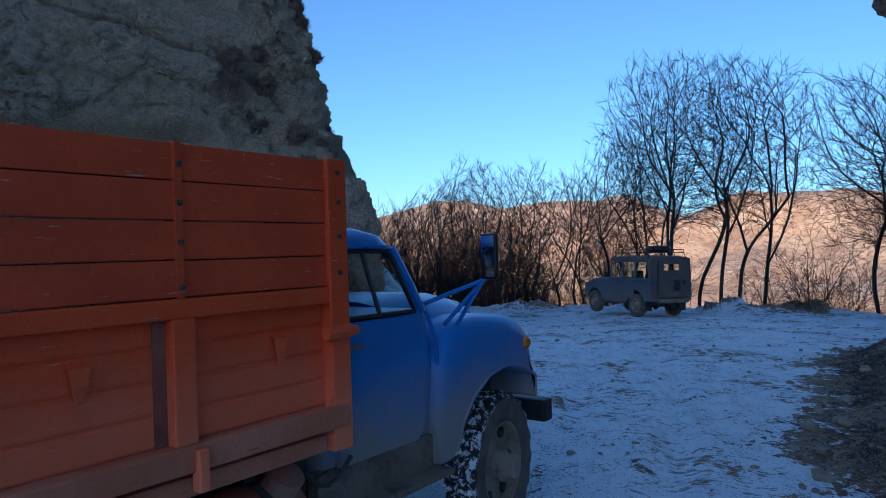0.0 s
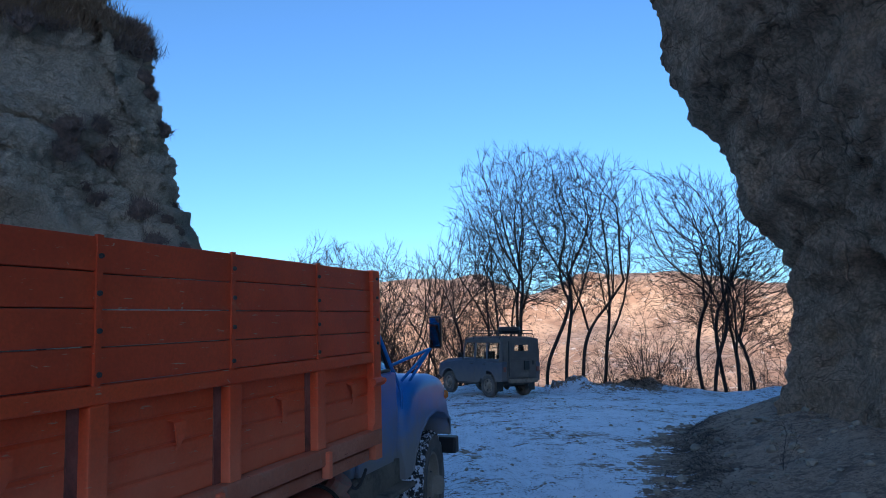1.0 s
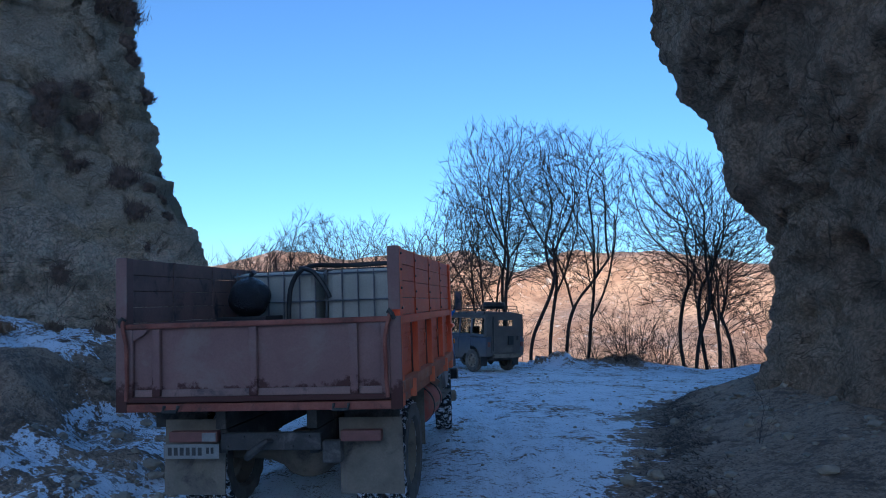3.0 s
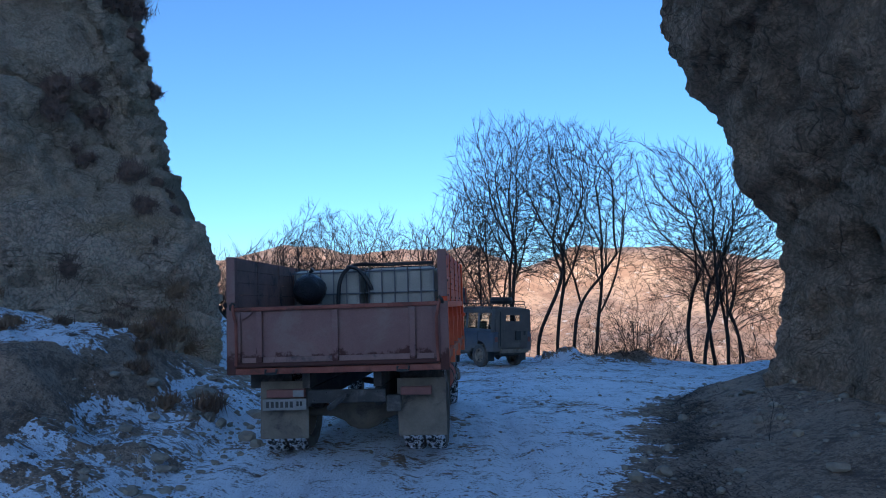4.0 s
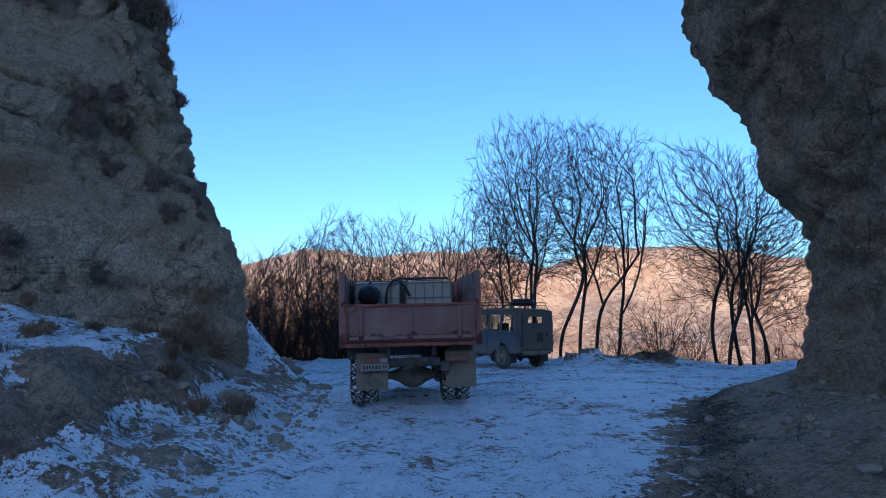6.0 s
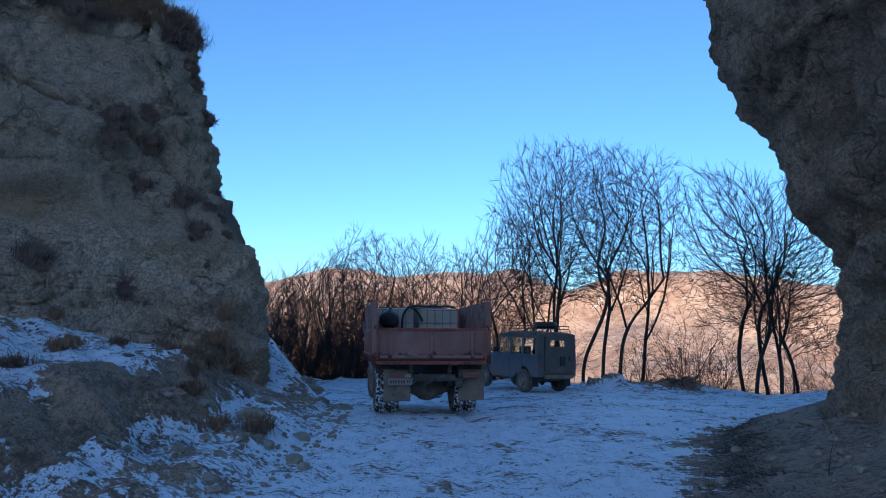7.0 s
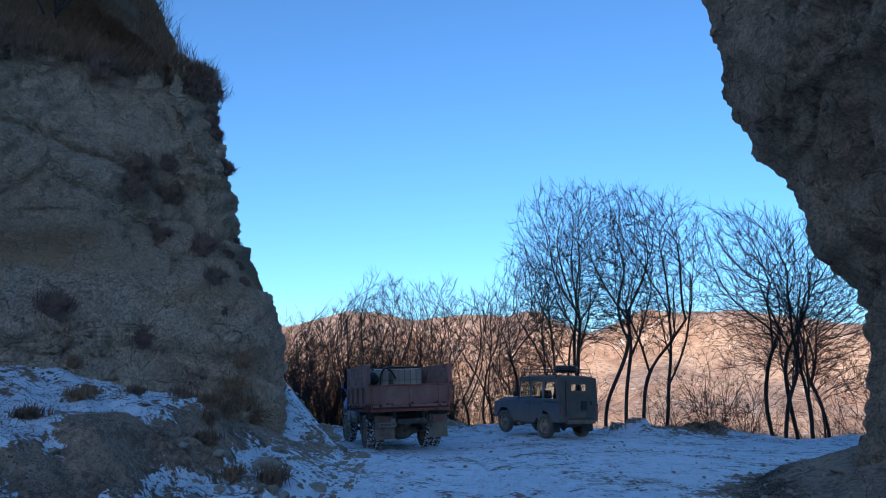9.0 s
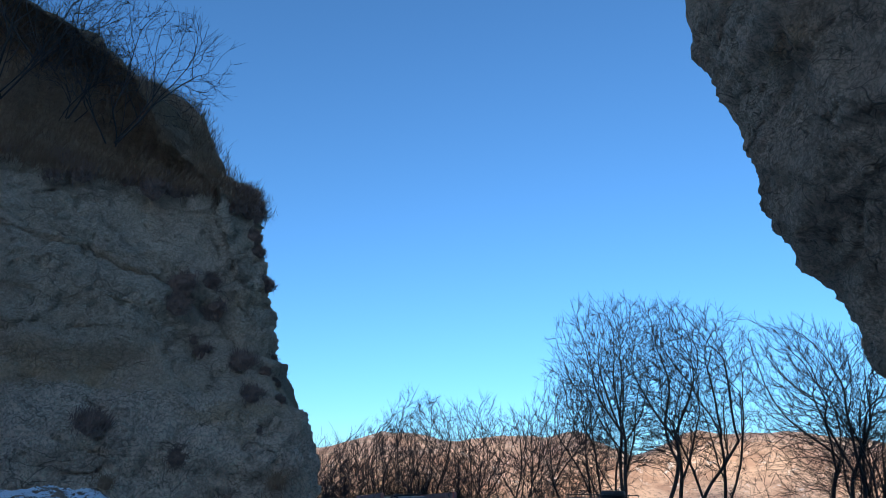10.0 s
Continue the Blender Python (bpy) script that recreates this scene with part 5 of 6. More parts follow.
# ---- bare trees, bushes, dry grass, stones ----
BARK = plain("dark_grey_bark", (0.060, 0.048, 0.040), (0.038, 0.031, 0.027), 9.0, 0.95, bump=0.5, dist=0.01)
TWIG = plain("brown_twigs", (0.056, 0.046, 0.042), (0.042, 0.035, 0.033), 3.0, 0.95, bump=0.0)
STRAW = plain("dry_brown_grass", (0.37, 0.23, 0.135), (0.24, 0.145, 0.09), 3.0, 0.95, bump=0.0)
HEATH = plain("dark_dry_heather", (0.28, 0.175, 0.115), (0.17, 0.108, 0.075), 5.0, 0.95, bump=0.0)
CUSHION = plain("dark_cushion_plant", (0.34, 0.215, 0.16), (0.20, 0.14, 0.112), 9.0, 0.95, bump=0.9, dist=0.03, grain=45)
BRAMBLE = plain("dark_dead_weeds", (0.075, 0.050, 0.036), (0.045, 0.032, 0.024), 3.0, 0.95, bump=0.0)
STONE = plain("grey_brown_stone", (0.40, 0.34, 0.26), (0.26, 0.21, 0.16), 6.0, 0.9, bump=0.5, dist=0.01)


class Limbs:
    """Tapered bars gathered into one mesh."""

    def __init__(self):
        self.v, self.f = [], []

    def bar(self, pts, radii, sides):
        prev, up = None, None
        for i, p in enumerate(pts):
            d = pts[min(i + 1, len(pts) - 1)] - pts[max(i - 1, 0)]
            if d.length < 1e-6:
                continue
            d.normalize()
            if up is None:
                up = d.orthogonal()
            up = up - d * up.dot(d)
            up.normalize()
            w = d.cross(up)
            k0 = len(self.v)
            for k in range(sides):
                a = 2 * math.pi * k / sides
                self.v.append(p + (up * math.cos(a) + w * math.sin(a)) * radii[i])
            if prev is not None:
                for k in range(sides):
                    self.f.append((prev + k, prev + (k + 1) % sides, k0 + (k + 1) % sides, k0 + k))
            prev = k0

    def object(self, name, mat, parent):
        ob = mesh_object(name, self.v, self.f, mat)
        ob.parent = parent
        return ob


def crown_cloud(rng, n, height, low, wide, lean):
    """Points that fill a domed crown, denser towards its outside."""
    u = rng.random(n * 3)
    prof = wide * np.clip(1 - np.abs(2 * u ** 0.85 - 1.05) ** 2.4, 0.0, 1.0) ** 0.5
    keep = rng.random(n * 3) < (prof / wide) ** 1.5 + 0.04
    u, prof = u[keep][:n], prof[keep][:n]
    a = rng.random(len(u)) * 2 * math.pi
    r = prof * rng.random(len(u)) ** 0.42 * (1 + 0.16 * np.sin(a * 3 + u * 7))
    z = height * (low + (1 - low) * u)
    return np.stack([r * np.cos(a) + lean * z, r * np.sin(a), z], 1)


def colonise(rng, nodes, parents, cloud, step, kill, reach, rise):
    """Grow a skeleton of branches from its nodes towards the points of the cloud."""
    P, par = [np.array(p) for p in nodes], list(parents)
    kids = [0] * len(P)
    dist, near = np.full(len(cloud), 1e9), np.zeros(len(cloud), int)

    def seen(i0):
        for i in range(i0, len(P)):
            d = np.sqrt(((cloud - P[i]) ** 2).sum(1))
            m = d < dist
            dist[m], near[m] = d[m], i
    seen(0)
    for _ in range(70):
        live = (dist > kill) & (dist < reach)
        if not live.any() or len(P) > 6500:
            break
        dirs = (cloud[live] - np.array(P)[near[live]]) / dist[live][:, None]
        pull = {}
        for i, d in zip(near[live], dirs):
            pull[i] = pull[i] + d if i in pull else d.copy()
        i0 = len(P)
        for i, d in pull.items():
            if kids[i] >= 3:
                continue
            d = d / (np.linalg.norm(d) + 1e-6)
            if par[i] >= 0:
                q = P[i] - P[par[i]]
                d = d + 1.25 * q / (np.linalg.norm(q) + 1e-6)
            d = d + rng.normal(0, 0.22, 3)
            d[2] += rise
            P.append(P[i] + d / np.linalg.norm(d) * step)
            par.append(int(i)), kids.append(0)
            kids[i] += 1
        if len(P) == i0:
            break
        seen(i0)
    return P, par


def winding(rng, nodes, parents, start, d, length, step, wander, rise):
    """Add one sinuous limb to a skeleton; returns the indices of its nodes."""
    p, prev, out = nodes[start].copy(), start, []
    bend = rng.normal(0, wander, 3)
    for k in range(max(2, int(length / step))):
        if k % 4 == 0:
            bend = rng.normal(0, wander, 3)
        d = d + bend * 0.45 + rng.normal(0, wander * 0.35, 3)
        d[2] += rise
        d = d / np.linalg.norm(d)
        p = p + d * step
        nodes.append(p.copy()), parents.append(prev)
        prev = len(nodes) - 1
        out.append(prev)
    return out


def skeleton(rng, height, stems, lean, wide, low, points, tip, step, fan):
    nodes, parents = [], []
    for k in range(stems):
        nodes.append(np.array([rng.normal(0, 0.13) * (stems > 1), rng.normal(0, 0.13) * (stems > 1), -0.35]))
        parents.append(-1)
        d = np.array([lean * 0.8 + rng.normal(0, fan) * (stems > 1), rng.normal(0, fan), 1.0])
        stem = winding(rng, nodes, parents, len(nodes) - 1, d / np.linalg.norm(d), height * (0.74 if k == 0 else rng.uniform(0.5, 0.7)), step * 1.6, 0.085, 0.03)
        # limbs that leave low at a sharp angle and climb beside the stem
        for _ in range(int(4 if stems == 1 else 3)):
            at = stem[int(len(stem) * rng.uniform(0.34, 0.8))]
            a = rng.uniform(0, 2 * math.pi)
            out = rng.uniform(0.45, 0.8)
            d = np.array([math.cos(a) * out, math.sin(a) * out, 1.0])
            winding(rng, nodes, parents, at, d / np.linalg.norm(d), (height * 0.84 - nodes[at][2]) * rng.uniform(0.5, 0.9), step * 1.6, 0.11, 0.075)
    cloud = crown_cloud(rng, points, height, low, wide, lean)
    P, par = colonise(rng, nodes, parents, cloud, step, step * 2.0, 1.9, 0.30)
    n = len(P)
    rad = np.zeros(n)
    kids = [[] for _ in range(n)]
    for i in range(n - 1, -1, -1):
        rad[i] = max(tip, rad[i]) if not kids[i] else sum(rad[c] ** 2.35 for c in kids[i]) ** (1 / 2.35)
        if par[i] >= 0:
            kids[par[i]].append(i)
    return P, par, rad, kids


def grow(seed, height, stems, lean, wide, low, points, tip=0.0062, step=0.17, fan=0.10, girth=None):
    """Thick limbs and fine twigs of one leafless plant, as two gatherings of bars."""
    rng = np.random.default_rng(seed)
    P, par, rad, kids = skeleton(rng, height, stems, lean, wide, low, points, tip, step, fan)
    if girth:
        big = rad.max()
        rad = tip + (rad - tip) * (girth - tip) / (big - tip)
    thick, fine = Limbs(), Limbs()
    V = [Vector(p) for p in P]
    starts = [(i, -1) for i in range(len(P)) if par[i] < 0]
    while starts:
        i, p = starts.pop()
        chain = ([p] if p >= 0 else []) + [i]
        r0 = rad[i]
        while kids[i]:
            main = max(kids[i], key=lambda c: rad[c])
            starts += [(c, i) for c in kids[i] if c != main]
            i = main
            chain.append(i)
        radii = [min(float(rad[c]), float(r0)) for c in chain]
        radii[-1] *= 0.6
        if len(chain) > 1:
            (thick if r0 > 0.022 else fine).bar([V[c] for c in chain], radii, 7 if r0 > 0.05 else 5 if r0 > 0.022 else 3)
        # long straight shoots at the tips, spurs on the young wood
        q = (V[chain[-1]] - V[chain[-2]]).normalized() if len(chain) > 1 else Vector((0, 0, 1))
        for _ in range(3):
            d = (q + Vector(rng.normal(0, 0.30, 3)) + Vector((0, 0, 0.45))).normalized()
            ln = rng.uniform(0.25, 0.62) * step / 0.14
            fine.bar([V[chain[-1]].copy(), V[chain[-1]] + d * ln * 0.5, V[chain[-1]] + d * ln + Vector(rng.normal(0, 0.03, 3))], [tip * 0.85, tip * 0.75, tip * 0.5], 3)
        for c in chain[1:]:
            if rad[c] < tip * 2.2 and rng.random() < 0.62:
                q = V[c] - V[par[c]]
                d = (q.normalized() + Vector(rng.normal(0, 0.42, 3)) + Vector((0, 0, 0.4))).normalized()
                ln = rng.uniform(0.12, 0.42) * step / 0.17
                mid = V[c] + d * ln * 0.5
                end = mid + (d + Vector(rng.normal(0, 0.25, 3)) + Vector((0, 0, 0.15))).normalized() * ln * 0.5
                fine.bar([V[c].copy(), mid, end], [tip * 0.75, tip * 0.68, tip * 0.5], 3)
    return thick, fine


def bare_tree(seed, height, stems=1, lean=0.0, wide=1.7, low=0.3, points=1100, label="leafless tree with slender dark trunk and fine twigs", name="tree", tip=0.0072, step=0.14, fan=0.10, girth=None):
    ob = thing(name, label, "tree" if name == "tree" else "bush", "bare trees along the edge" if name == "tree" else "bare bushes")
    a, b = grow(seed, height, stems, lean, wide, low, points, tip, step, fan, girth)
    a.object("trunk", BARK, ob)
    b.object("crown", TWIG, ob)
    return ob


# x, y, height, stems, lean, half width of the crown, seed
TREES = [
    (2.45, 27.6, 10.2, 1, -0.10, 1.9, 11), (2.85, 28.0, 10.4, 1, -0.01, 1.8, 12), (3.45, 27.4, 10.1, 1, 0.02, 1.6, 113),
    (4.15, 27.0, 9.6, 1, 0.05, 1.6, 114), (4.80, 27.2, 9.8, 1, 0.06, 1.7, 115), (5.75, 27.8, 10.2, 1, 0.08, 1.5, 16),
    (9.2, 26.2, 9.5, 1, -0.16, 1.7, 18), (9.5, 26.0, 9.4, 1, -0.06, 1.7, 118), (10.1, 26.2, 9.4, 1, 0.02, 1.7, 19), (10.3, 25.8, 9.0, 1, 0.08, 1.6, 119),
    (10.75, 26.0, 7.0, 2, 0.20, 1.8, 20),
    (1.9, 29.4, 7.6, 2, -0.08, 1.6, 22), (0.7, 30.2, 7.0, 2, 0.04, 1.7, 34), (-0.15, 31.0, 8.3, 1, 0.07, 1.7, 23), (-1.2, 31.2, 6.4, 2, 0.03, 1.5, 35), (-2.2, 31.5, 6.6, 2, 0.05, 1.4, 24), (-3.3, 33.0, 8.0, 1, 0.0, 1.2, 25),
    (-4.3, 32.4, 7.3, 2, 0.04, 1.6, 26), (-5.6, 32.2, 7.2, 2, 0.0, 1.8, 36), (-6.6, 32.0, 7.2, 3, 0.02, 1.8, 27), (-7.6, 32.5, 6.4, 2, 0.0, 1.5, 28), (-8.8, 33.0, 6.0, 3, 0.0, 1.6, 29), (-9.9, 33.5, 5.6, 2, 0.0, 1.4, 30), (-11.2, 34.0, 5.2, 3, 0.0, 1.4, 33),
]


def place_trees():
    for x, y, h, stems, lean, wide, seed in TREES:
        z = land(x, y)[0]
        t = bare_tree(seed, h - 0.6 if x > 2.2 else h + 0.6, stems, lean, wide, 0.30 if x > 2 else 0.22, 1600 if x > 2.2 else 1300, girth=0.070 if stems == 1 else 0.056)
        t.matrix_world = pose(x, y, z)
    # undergrowth between and behind the trunks
    kinds = [bare_tree(60 + k, 2.7 + 0.35 * k, 5, 0.0, 1.5, 0.08, 300, "tangled leafless brown bush on the snowy slope", "bush", 0.0046, 0.14, 0.4) for k in range(3)]
    rnd = random.Random(4)
    spots = [(-11.5 + 0.62 * i + rnd.uniform(-0.25, 0.25), 31.5 + rnd.uniform(-0.6, 3.2), rnd.uniform(0.7, 1.3)) for i in range(20)]
    spots += [(1.6, 29.8, 0.9), (3.2, 29.5, 0.8), (5.3, 28.8, 0.7), (6.1, 28.6, 0.9), (7.4, 28.4, 0.9), (8.2, 26.8, 0.8), (9.0, 27.0, 0.9), (11.0, 27.2, 1.0), (12.4, 27.0, 1.2), (13.4, 27.4, 1.2)]
    spots += [(7.3, 27.7, 1.2), (8.1, 27.5, 1.1)]
    for i, (x, y, s) in enumerate(spots):
        m = pose(x, y, land(x, y)[0], 0, 0, rnd.uniform(0, 360)) @ Matrix.Scale(s, 4)
        if i < 3:
            kinds[i].matrix_world = m
        else:
            c = copy_thing(kinds[i % 3], Matrix.Identity(4))
            c.matrix_world = m
    # a thicket of thin saplings beyond the bend
    slim = [bare_tree(90 + k, 3.6 + 0.5 * k, 2, 0.0, 0.9, 0.15, 420, "thin leafless sapling in a dense thicket", "sapling", 0.0062, 0.16, 0.14) for k in range(3)]
    for i in range(72):
        x, y = (rnd.uniform(-15, 2.2), rnd.uniform(30.5, 40)) if i % 3 else (rnd.uniform(-13, -4), rnd.uniform(30.5, 36))
        m = pose(x, y, land(x, y)[0], 0, 0, rnd.uniform(0, 360)) @ Matrix.Scale(rnd.uniform(0.75, 1.35), 4)
        c = slim[i] if i < 3 else copy_thing(slim[i % 3], Matrix.Identity(4))
        c.matrix_world = m
    for i in range(45):
        x, y = rnd.uniform(-20, 0), rnd.uniform(35, 46)
        copy_thing(slim[i % 3], Matrix.Identity(4)).matrix_world = pose(x, y, land(x, y)[0], 0, 0, rnd.uniform(0, 360)) @ Matrix.Scale(rnd.uniform(1.2, 1.9), 4)
    # shrubs rooted in the turf over the cliff
    for x, y, z, h, lean, seed in ((-10.1, 13.0, 9.75, 3.0, 0.35, 71), (-12.6, 12.0, 10.6, 3.2, 0.3, 72), (-13.0, 13.4, 12.4, 2.8, 0.2, 73), (-11.2, 12.6, 10.3, 1.8, 0.3, 74)):
        b = bare_tree(seed, h, 6, lean, 0.62 * h, 0.10, 800, "leafless shrub leaning out over the cliff edge", "cliff_shrub", 0.0042, 0.11, 0.45)
        b.matrix_world = pose(x, y, z)


def tuft(seed, mat, r, blades, label, category="grass tuft", droop=0.5, name="grass_tuft", group="dry tufts on the cliff", fill=0.5):
    rnd = random.Random(seed)
    ob = thing(name, label, category, group)
    v, f = [], []
    for _ in range(blades):
        a, tilt = rnd.uniform(0, 2 * math.pi), min(1.5, abs(rnd.gauss(0, 0.75)))
        base = Vector((rnd.gauss(0, r * 0.34), rnd.gauss(0, r * 0.34), r * 0.1))
        d = Vector((math.cos(a) * math.sin(tilt), math.sin(a) * math.sin(tilt), math.cos(tilt)))
        ln, w = r * rnd.uniform(0.4, 0.85), 0.004 + 0.006 * rnd.random()
        side = Vector((-math.sin(a), math.cos(a), 0)) * w
        mid = base + d * ln * 0.55
        tip = base + d * ln + Vector((math.cos(a), math.sin(a), 0)) * ln * 0.2 - Vector((0, 0, ln * droop * tilt * 0.5))
        k = len(v)
        v += [base - side, base + side, mid + side * 0.8, mid - side * 0.8, tip]
        f += [(k, k + 1, k + 2, k + 3), (k + 3, k + 2, k + 4)]
    o = mesh_object("foliage", v, f, mat)
    o.parent = ob
    bm = bmesh.new()
    bmesh.ops.create_icosphere(bm, subdivisions=3, radius=1)
    for q in bm.verts:
        s = 1 + 0.4 * noise.noise(q.co * 1.8)
        s += 0.16 * noise.noise(q.co * 6.0)
        q.co = Vector((q.co.x * r * fill * s, q.co.y * r * fill * s, q.co.z * r * fill * 0.75 * s))
    part("root_cushion", bm, mat, ob)
    return ob


def cliff_tufts():
    rnd = random.Random(8)
    me = bpy.data.objects["cliff"].data
    pts = [(v.co.copy(), v.normal.copy()) for v in me.vertices if v.co.y > 7 and -13 < v.co.x < -3 and 0.8 < v.co.z < 9.2 and v.co.y < 15]
    heath = [tuft(100 + k, CUSHION, 0.27, 900, "dark dry cushion plant clinging to the cliff", droop=0.9, fill=0.72) for k in range(2)]
    straw = [tuft(110 + k, STRAW, 0.30, 260, "yellow-brown dry grass tuft on the cliff", droop=0.9) for k in range(2)]
    used = set()

    def stick(kinds, q, n, s):
        src = rnd.choice(kinds)
        ax = (n + Vector((0, 0, 0.5))).normalized()
        m = Matrix.Translation(q - n * 0.03) @ ax.to_track_quat("Z", "Y").to_matrix().to_4x4() @ Matrix.Scale(s, 4)
        if src.name in used:
            c = copy_thing(src, Matrix.Identity(4))
            c.matrix_world = m
        else:
            used.add(src.name)
            src.matrix_world = m

    def near(x, z):
        return min(pts, key=lambda p: (p[0].x - x) ** 2 + (p[0].z - z) ** 2)
    # the seam of plants that slants down the face, then strays and the turf lip
    for x, z, k in ((-8.0, 5.99, 1.4), (-7.62, 6.19, 1.1), (-7.91, 5.49, 1.1), (-7.47, 5.54, 1.3), (-6.94, 5.36, 1.1), (-7.04, 4.9, 1.3), (-7.43, 4.54, 0.9), (-6.66, 4.34, 1.3),
                    (-6.36, 4.2, 1.2), (-6.66, 4.01, 0.9), (-6.08, 4.33, 0.6), (-6.2, 3.66, 1.1), (-6.49, 4.65, 0.8), (-6.0, 3.99, 0.6), (-5.7, 3.6, 0.55), (-7.62, 4.78, 0.5), (-7.3, 5.3, 0.8),
                    (-8.32, 2.86, 1.4), (-6.97, 2.3, 0.75), (-5.7, 3.2, 0.6), (-6.23, 1.63, 1.0), (-5.7, 1.15, 1.1), (-6.3, 1.2, 0.9), (-9.6, 1.9, 0.9), (-5.9, 2.9, 0.5)):
        q, n = near(x, z)
        stick(heath, q, n, k)
    for x, z, k in ((-7.76, 1.84, 0.7), (-5.36, 1.92, 1.0), (-5.49, 1.46, 1.2), (-5.3, 1.1, 1.1), (-5.2, 0.8, 1.0), (-7.5, 5.45, 0.8)):
        q, n = near(x, z)
        stick(straw, q, n, k)
    for i in range(20):
        q, n = near(-6.9 - 0.26 * i * rnd.uniform(0.9, 1.1), 8.35 + rnd.uniform(-0.15, 0.6))
        stick(heath, q, n, rnd.uniform(0.8, 1.4))
    for x, z, k in ((-7.0, 8.5, 1.6), (-7.2, 8.7, 1.7), (-7.5, 9.0, 1.6), (-6.95, 7.7, 0.9), (-6.9, 7.3, 0.8), (-6.6, 6.5, 0.9)):
        q, n = max((p for p in pts if (p[0].x - x) ** 2 + (p[0].z - z) ** 2 < 0.04), key=lambda p: p[0].x / p[0].y, default=near(x, z))
        stick(heath, q, n, k)
    # turf on the slope above
    v, f = [], []
    for p in [u.co for u in me.vertices if u.co.z > 8.3 and u.co.y > 6 and u.co.x > -18]:
        for _ in range(6):
            b = p + Vector((rnd.gauss(0, 0.16), rnd.gauss(0, 0.16), rnd.gauss(0, 0.05)))
            a = rnd.uniform(0, 6.28)
            ln = rnd.uniform(0.12, 0.34)
            d = Vector((math.cos(a) * 0.6 + 0.3, math.sin(a) * 0.6 - 0.2, 0.75))
            s = Vector((-math.sin(a), math.cos(a), 0)) * 0.009
            k = len(v)
            v += [b - s, b + s, b + d * ln]
            f.append((k, k + 1, k + 2))
    o = mesh_object("cliff_turf", v, f, STRAW)
    tagged(o, "dry brown grass and weeds over the cliff top", "grass", kind="stuff")


def stone(bm, p, r, rnd):
    s = bmesh.ops.create_icosphere(bm, subdivisions=1 if r < 0.08 else 2, radius=1.0)["verts"]
    sx, sy, sz, o = rnd.uniform(0.7, 1.3), rnd.uniform(0.7, 1.2), rnd.uniform(0.45, 0.8), rnd.uniform(0, 50)
    for v in s:
        k = 1 + 0.45 * noise.noise(v.co * 1.3 + Vector((o, 0, 0)))
        v.co = Vector((p[0] + v.co.x * r * sx * k, p[1] + v.co.y * r * sy * k, p[2] + v.co.z * r * sz * k + r * sz * 0.35))


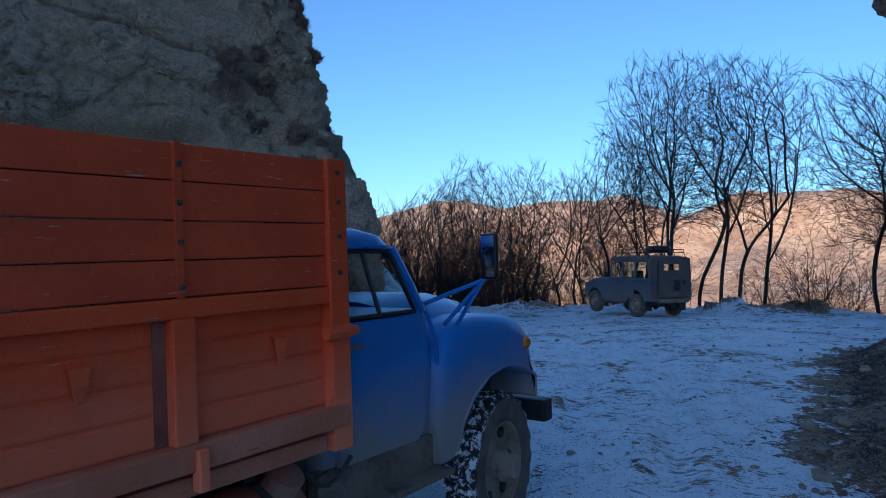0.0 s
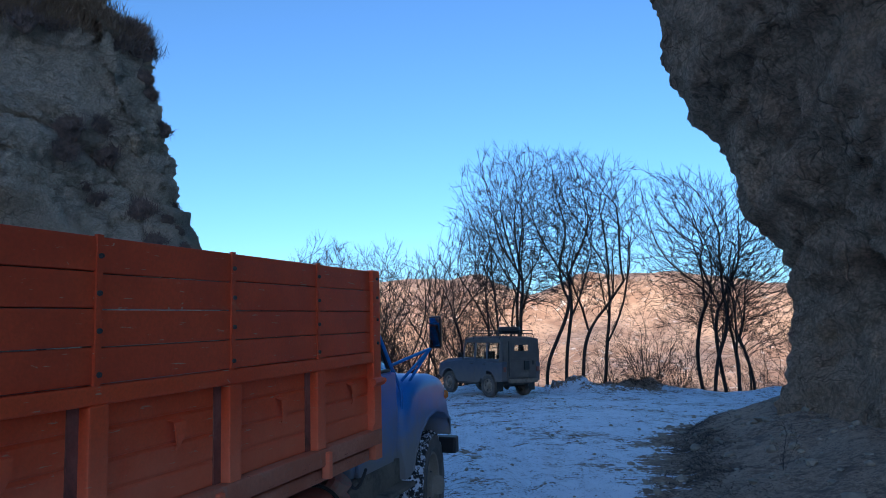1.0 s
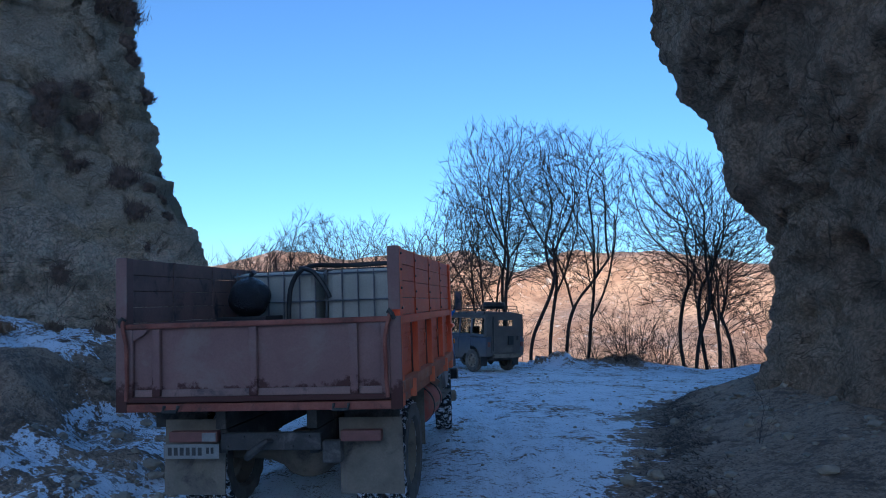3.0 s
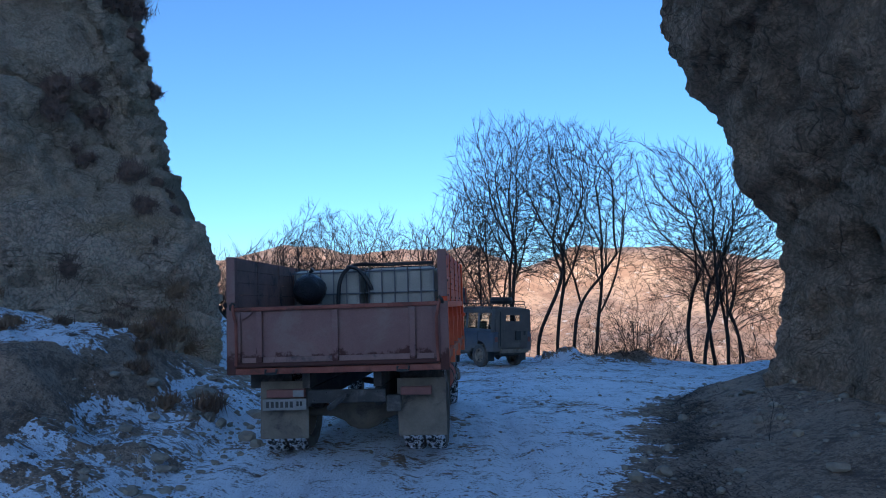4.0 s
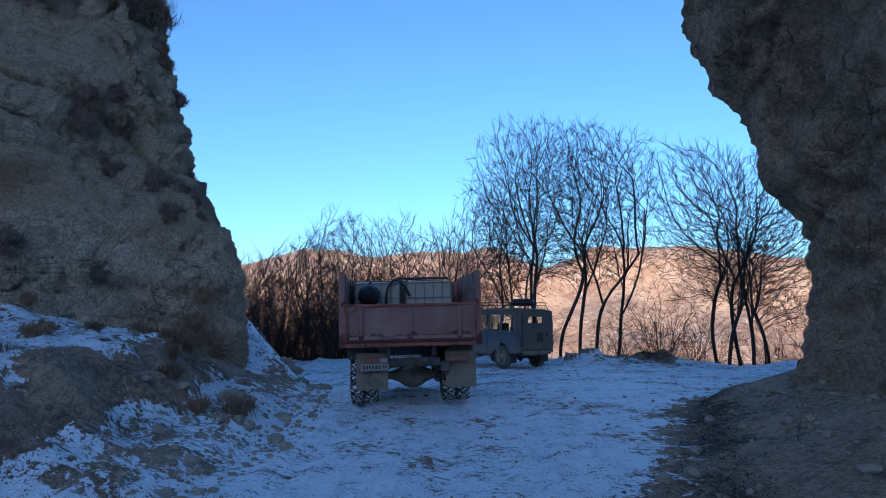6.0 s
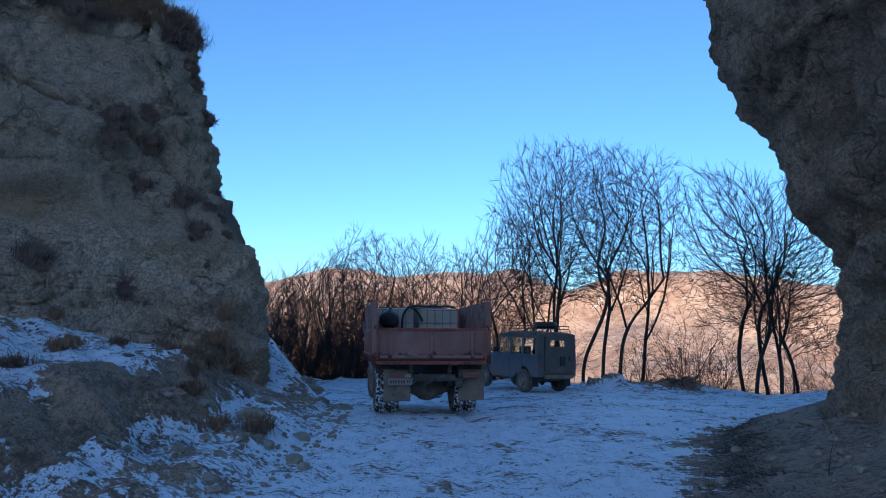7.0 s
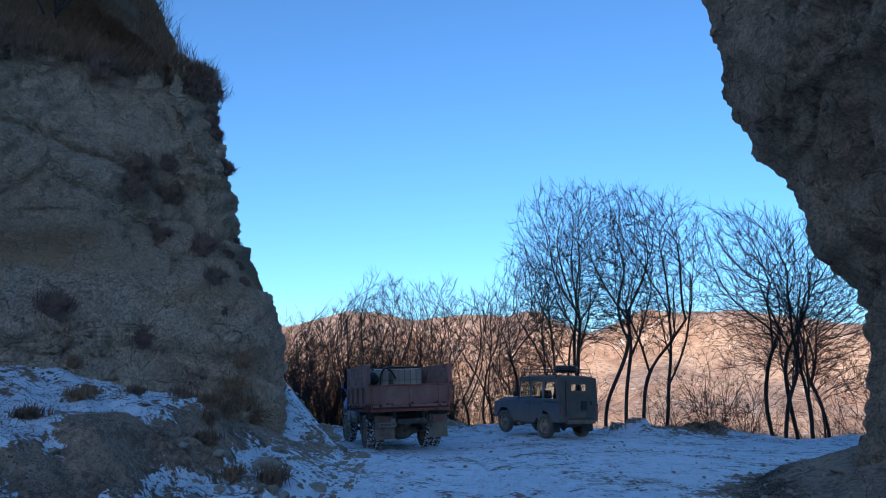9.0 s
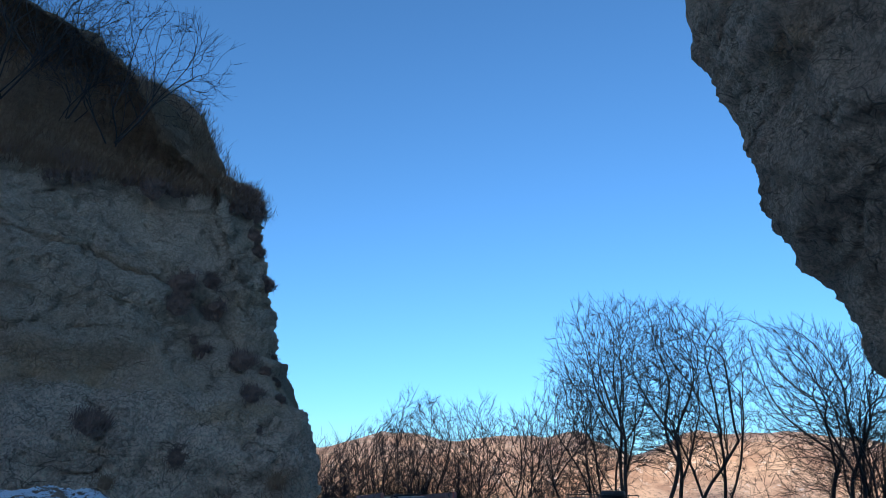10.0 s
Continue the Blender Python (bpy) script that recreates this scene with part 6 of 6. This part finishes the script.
def loose_ground_cover():
    rnd = random.Random(21)
    bm = bmesh.new()
    # rubble on the bank and its toe
    for _ in range(900):
        y = rnd.uniform(4.5, 20)
        d = abs(rnd.gauss(0, 1.1)) - 0.5
        x = lerp_table(TOE_LEFT, y) - d
        r = min(0.11, 0.014 + rnd.expovariate(50))
        stone(bm, (x, y, land(x, y)[0]), r, rnd)
    for _ in range(260):
        y = rnd.uniform(4, 13.5)
        x = lerp_table(TOE_RIGHT, y) + rnd.uniform(-0.6, 2.2)
        r = min(0.10, 0.012 + rnd.expovariate(48))
        stone(bm, (x, y, land(x, y)[0]), r, rnd)
    for _ in range(520):
        x, y = rnd.uniform(-3.5, 7), rnd.uniform(5, 25)
        stone(bm, (x, y, land(x, y)[0]), min(0.05, 0.010 + rnd.expovariate(90)), rnd)
    ob = part("rubble", bm, STONE)
    tagged(ob, "scattered grey-brown stones on snow and earth", "stones", kind="stuff")
    for x, y, r in ((-3.75, 10.4, 0.20), (-3.2, 9.2, 0.11), (-2.6, 14.6, 0.08), (-4.4, 16.4, 0.24), (-4.8, 17.4, 0.30), (-4.3, 16.9, 0.16), (-4.0, 11.6, 0.15)):
        bm = bmesh.new()
        stone(bm, (0, 0, 0), r, rnd)
        bmesh.ops.subdivide_edges(bm, edges=bm.edges[:], cuts=1)
        for v in bm.verts:
            v.co += v.co.normalized() * r * (0.28 * noise.noise(v.co * 2.2 / r) + 0.16 * noise.cell(v.co * 3.0 / r))
        b = part("boulder", bm, STONE)
        b.location = (x, y, land(x, y)[0] - 0.05)
        tagged(b, "rough grey boulder half sunk in the snowy bank", "boulder", "boulders at the bank")
    # dead stalks: brown mat on the bank and beside the overhang
    v, f = [], []

    def stalk(x, y, ln, w, flat):
        nonlocal v, f
        z = land(x, y)[0]
        a = rnd.uniform(0, 6.28)
        d = Vector((math.cos(a), math.sin(a), flat)).normalized()
        s = Vector((-math.sin(a), math.cos(a), 0)) * w
        b = Vector((x, y, z - 0.01))
        k = len(v)
        v.extend([b - s, b + s, b + d * ln * 0.6 + s * 0.7, b + d * ln * 0.6 - s * 0.7, b + d * ln - Vector((0, 0, ln * 0.12))])
        f.append((k, k + 1, k + 2, k + 3)), f.append((k + 3, k + 2, k + 4))
    centres = [(lerp_table(TOE_LEFT, y) - rnd.uniform(0.6, 4.6), y) for y in [rnd.uniform(5, 13) for _ in range(120)]]
    for cx, cy in centres:
        for _ in range(90):
            stalk(cx + rnd.gauss(0, 0.2), cy + rnd.gauss(0, 0.2), rnd.uniform(0.04, 0.15), 0.0055, rnd.uniform(0.03, 0.5))
    o = mesh_object("dead_stalks", v, f, HEATH)
    tagged(o, "matted dead brown stalks poking through snow", "dead grass", kind="stuff")
    v, f = [], []
    for _ in range(230):
        cy = rnd.uniform(5.5, 14.4)
        cx = lerp_table(TOE_RIGHT, cy) + rnd.gauss(0.22, 0.2)
        for _ in range(80):
            stalk(cx + rnd.gauss(0, 0.18), cy + rnd.gauss(0, 0.18), rnd.uniform(0.03, 0.13), 0.007, rnd.uniform(0.02, 0.45))
    for _ in range(40):
        cx, cy = 7.0 + rnd.gauss(0, 0.7), 26.6 + rnd.gauss(0, 0.4)
        for _ in range(40):
            stalk(cx + rnd.gauss(0, 0.2), cy + rnd.gauss(0, 0.2), rnd.uniform(0.05, 0.2), 0.008, rnd.uniform(0.1, 0.9))
    o = mesh_object("dead_weeds", v, f, BRAMBLE)
    tagged(o, "dark dead weeds along the foot of the rock", "dead grass", kind="stuff")
    for i, (x, y, s, mat) in enumerate(((-3.33, 9.61, 1.6, 0), (-4.23, 9.39, 1.2, 0), (-3.73, 9.14, 1.1, 1), (-4.84, 11.34, 1.4, 1), (-5.97, 9.05, 1.1, 1), (-6.31, 9.78, 1.1, 1), (-5.66, 11.82, 1.2, 0), (-6.27, 11.01, 1.2, 0), (-4.9, 10.9, 1.3, 1), (-4.6, 10.2, 1.2, 0), (-5.6, 7.6, 1.2, 0))):
        t = tuft(140 + i, (HEATH, STRAW)[mat], 0.26, 300, ("dark dry tussock on the snowy bank", "straw-coloured dry tussock on the snowy bank")[mat], droop=1.1, name="tussock", group="tussocks on the bank")
        t.matrix_world = pose(x, y, land(x, y)[0]) @ Matrix.Scale(s * 0.8, 4)
    # a lone dry sapling by the overhang
    b = bare_tree(80, 0.40, 1, 0.05, 0.10, 0.3, 18, "thin dry weed standing beside the rock", "dry_weed", 0.0016, 0.04)
    b.matrix_world = pose(3.45, 7.6, land(3.45, 7.6)[0] + 0.2)


place_trees()
cliff_tufts()
loose_ground_cover()
# ---- what moves ----
LORRY_ROWS = [
    (0.0, -3.476, 0.375, -0.356, -24.0, 1.45, -1.2),
    (0.5, -2.98, 1.22, -0.30, -20.6, 1.4, -1.4),
    (1.0, -2.69, 2.15, -0.225, -18.8, 1.65, -0.9),
    (1.5, -2.32, 3.03, -0.192, -16.4, 1.65, -0.8),
    (2.0, -1.99, 3.86, -0.180, -13.4, 1.8, -1.2),
    (2.5, -1.69, 4.74, -0.170, -10.5, 1.55, -2.1),
    (4.0, -1.16, 7.46, -0.051, -4.0, 0.31, -2.7),
    (4.5, -1.07, 8.42, -0.005, -2.6, 0.0, -2.5),
    (5.0, -1.03, 9.50, 0.024, 0.0, -0.5, -2.5),
    (5.5, -1.03, 10.58, 0.030, 3.4, -0.9, -2.1),
    (7.0, -1.25, 13.85, -0.030, 13.5, -1.3, -1.0),
    (8.0, -1.84, 16.30, -0.191, 18.0, -2.6, -1.3),
    (9.0, -2.78, 19.0, -0.345, 23.5, -2.5, -2.0),
    (9.5, -3.38, 20.4, -0.42, 26.3, -2.2, -2.0),
    (10.0, -4.08, 21.8, -0.49, 29.3, -2.0, -2.0),
]


def lorry_pose(t):
    """Where the lorry stands at a time, between its rows."""
    for a, b in zip(LORRY_ROWS, LORRY_ROWS[1:]):
        if t <= b[0]:
            k = (t - a[0]) / (b[0] - a[0])
            return [u + (w - u) * k for u, w in zip(a[1:], b[1:])]
    return LORRY_ROWS[-1][1:]


def motions():
    rows = [(t, pose(x, y, z, pitch, roll, turn)) for t, x, y, z, turn, pitch, roll in LORRY_ROWS]
    walk(lorry, rows)
    for ob, local in RIDERS:
        walk(ob, [(t, m @ local) for t, m in rows])
    # wheels roll by the way covered
    gone, spun, last = 0.0, [], None
    for i in range(51):
        t = i * 0.2
        p = lorry_pose(t)
        if last:
            gone += math.hypot(p[0] - last[0], p[1] - last[1])
        last = p
        spun.append((t, gone))
    for ob, radius in LORRY_WHEELS:
        at = ob.location.copy()
        steer = 8.5 if at.y > 3 else 0.0
        walk(ob, [(t, pose(at.x, at.y, at.z, -math.degrees(g / radius), 0, steer)) for t, g in spun])


motions()
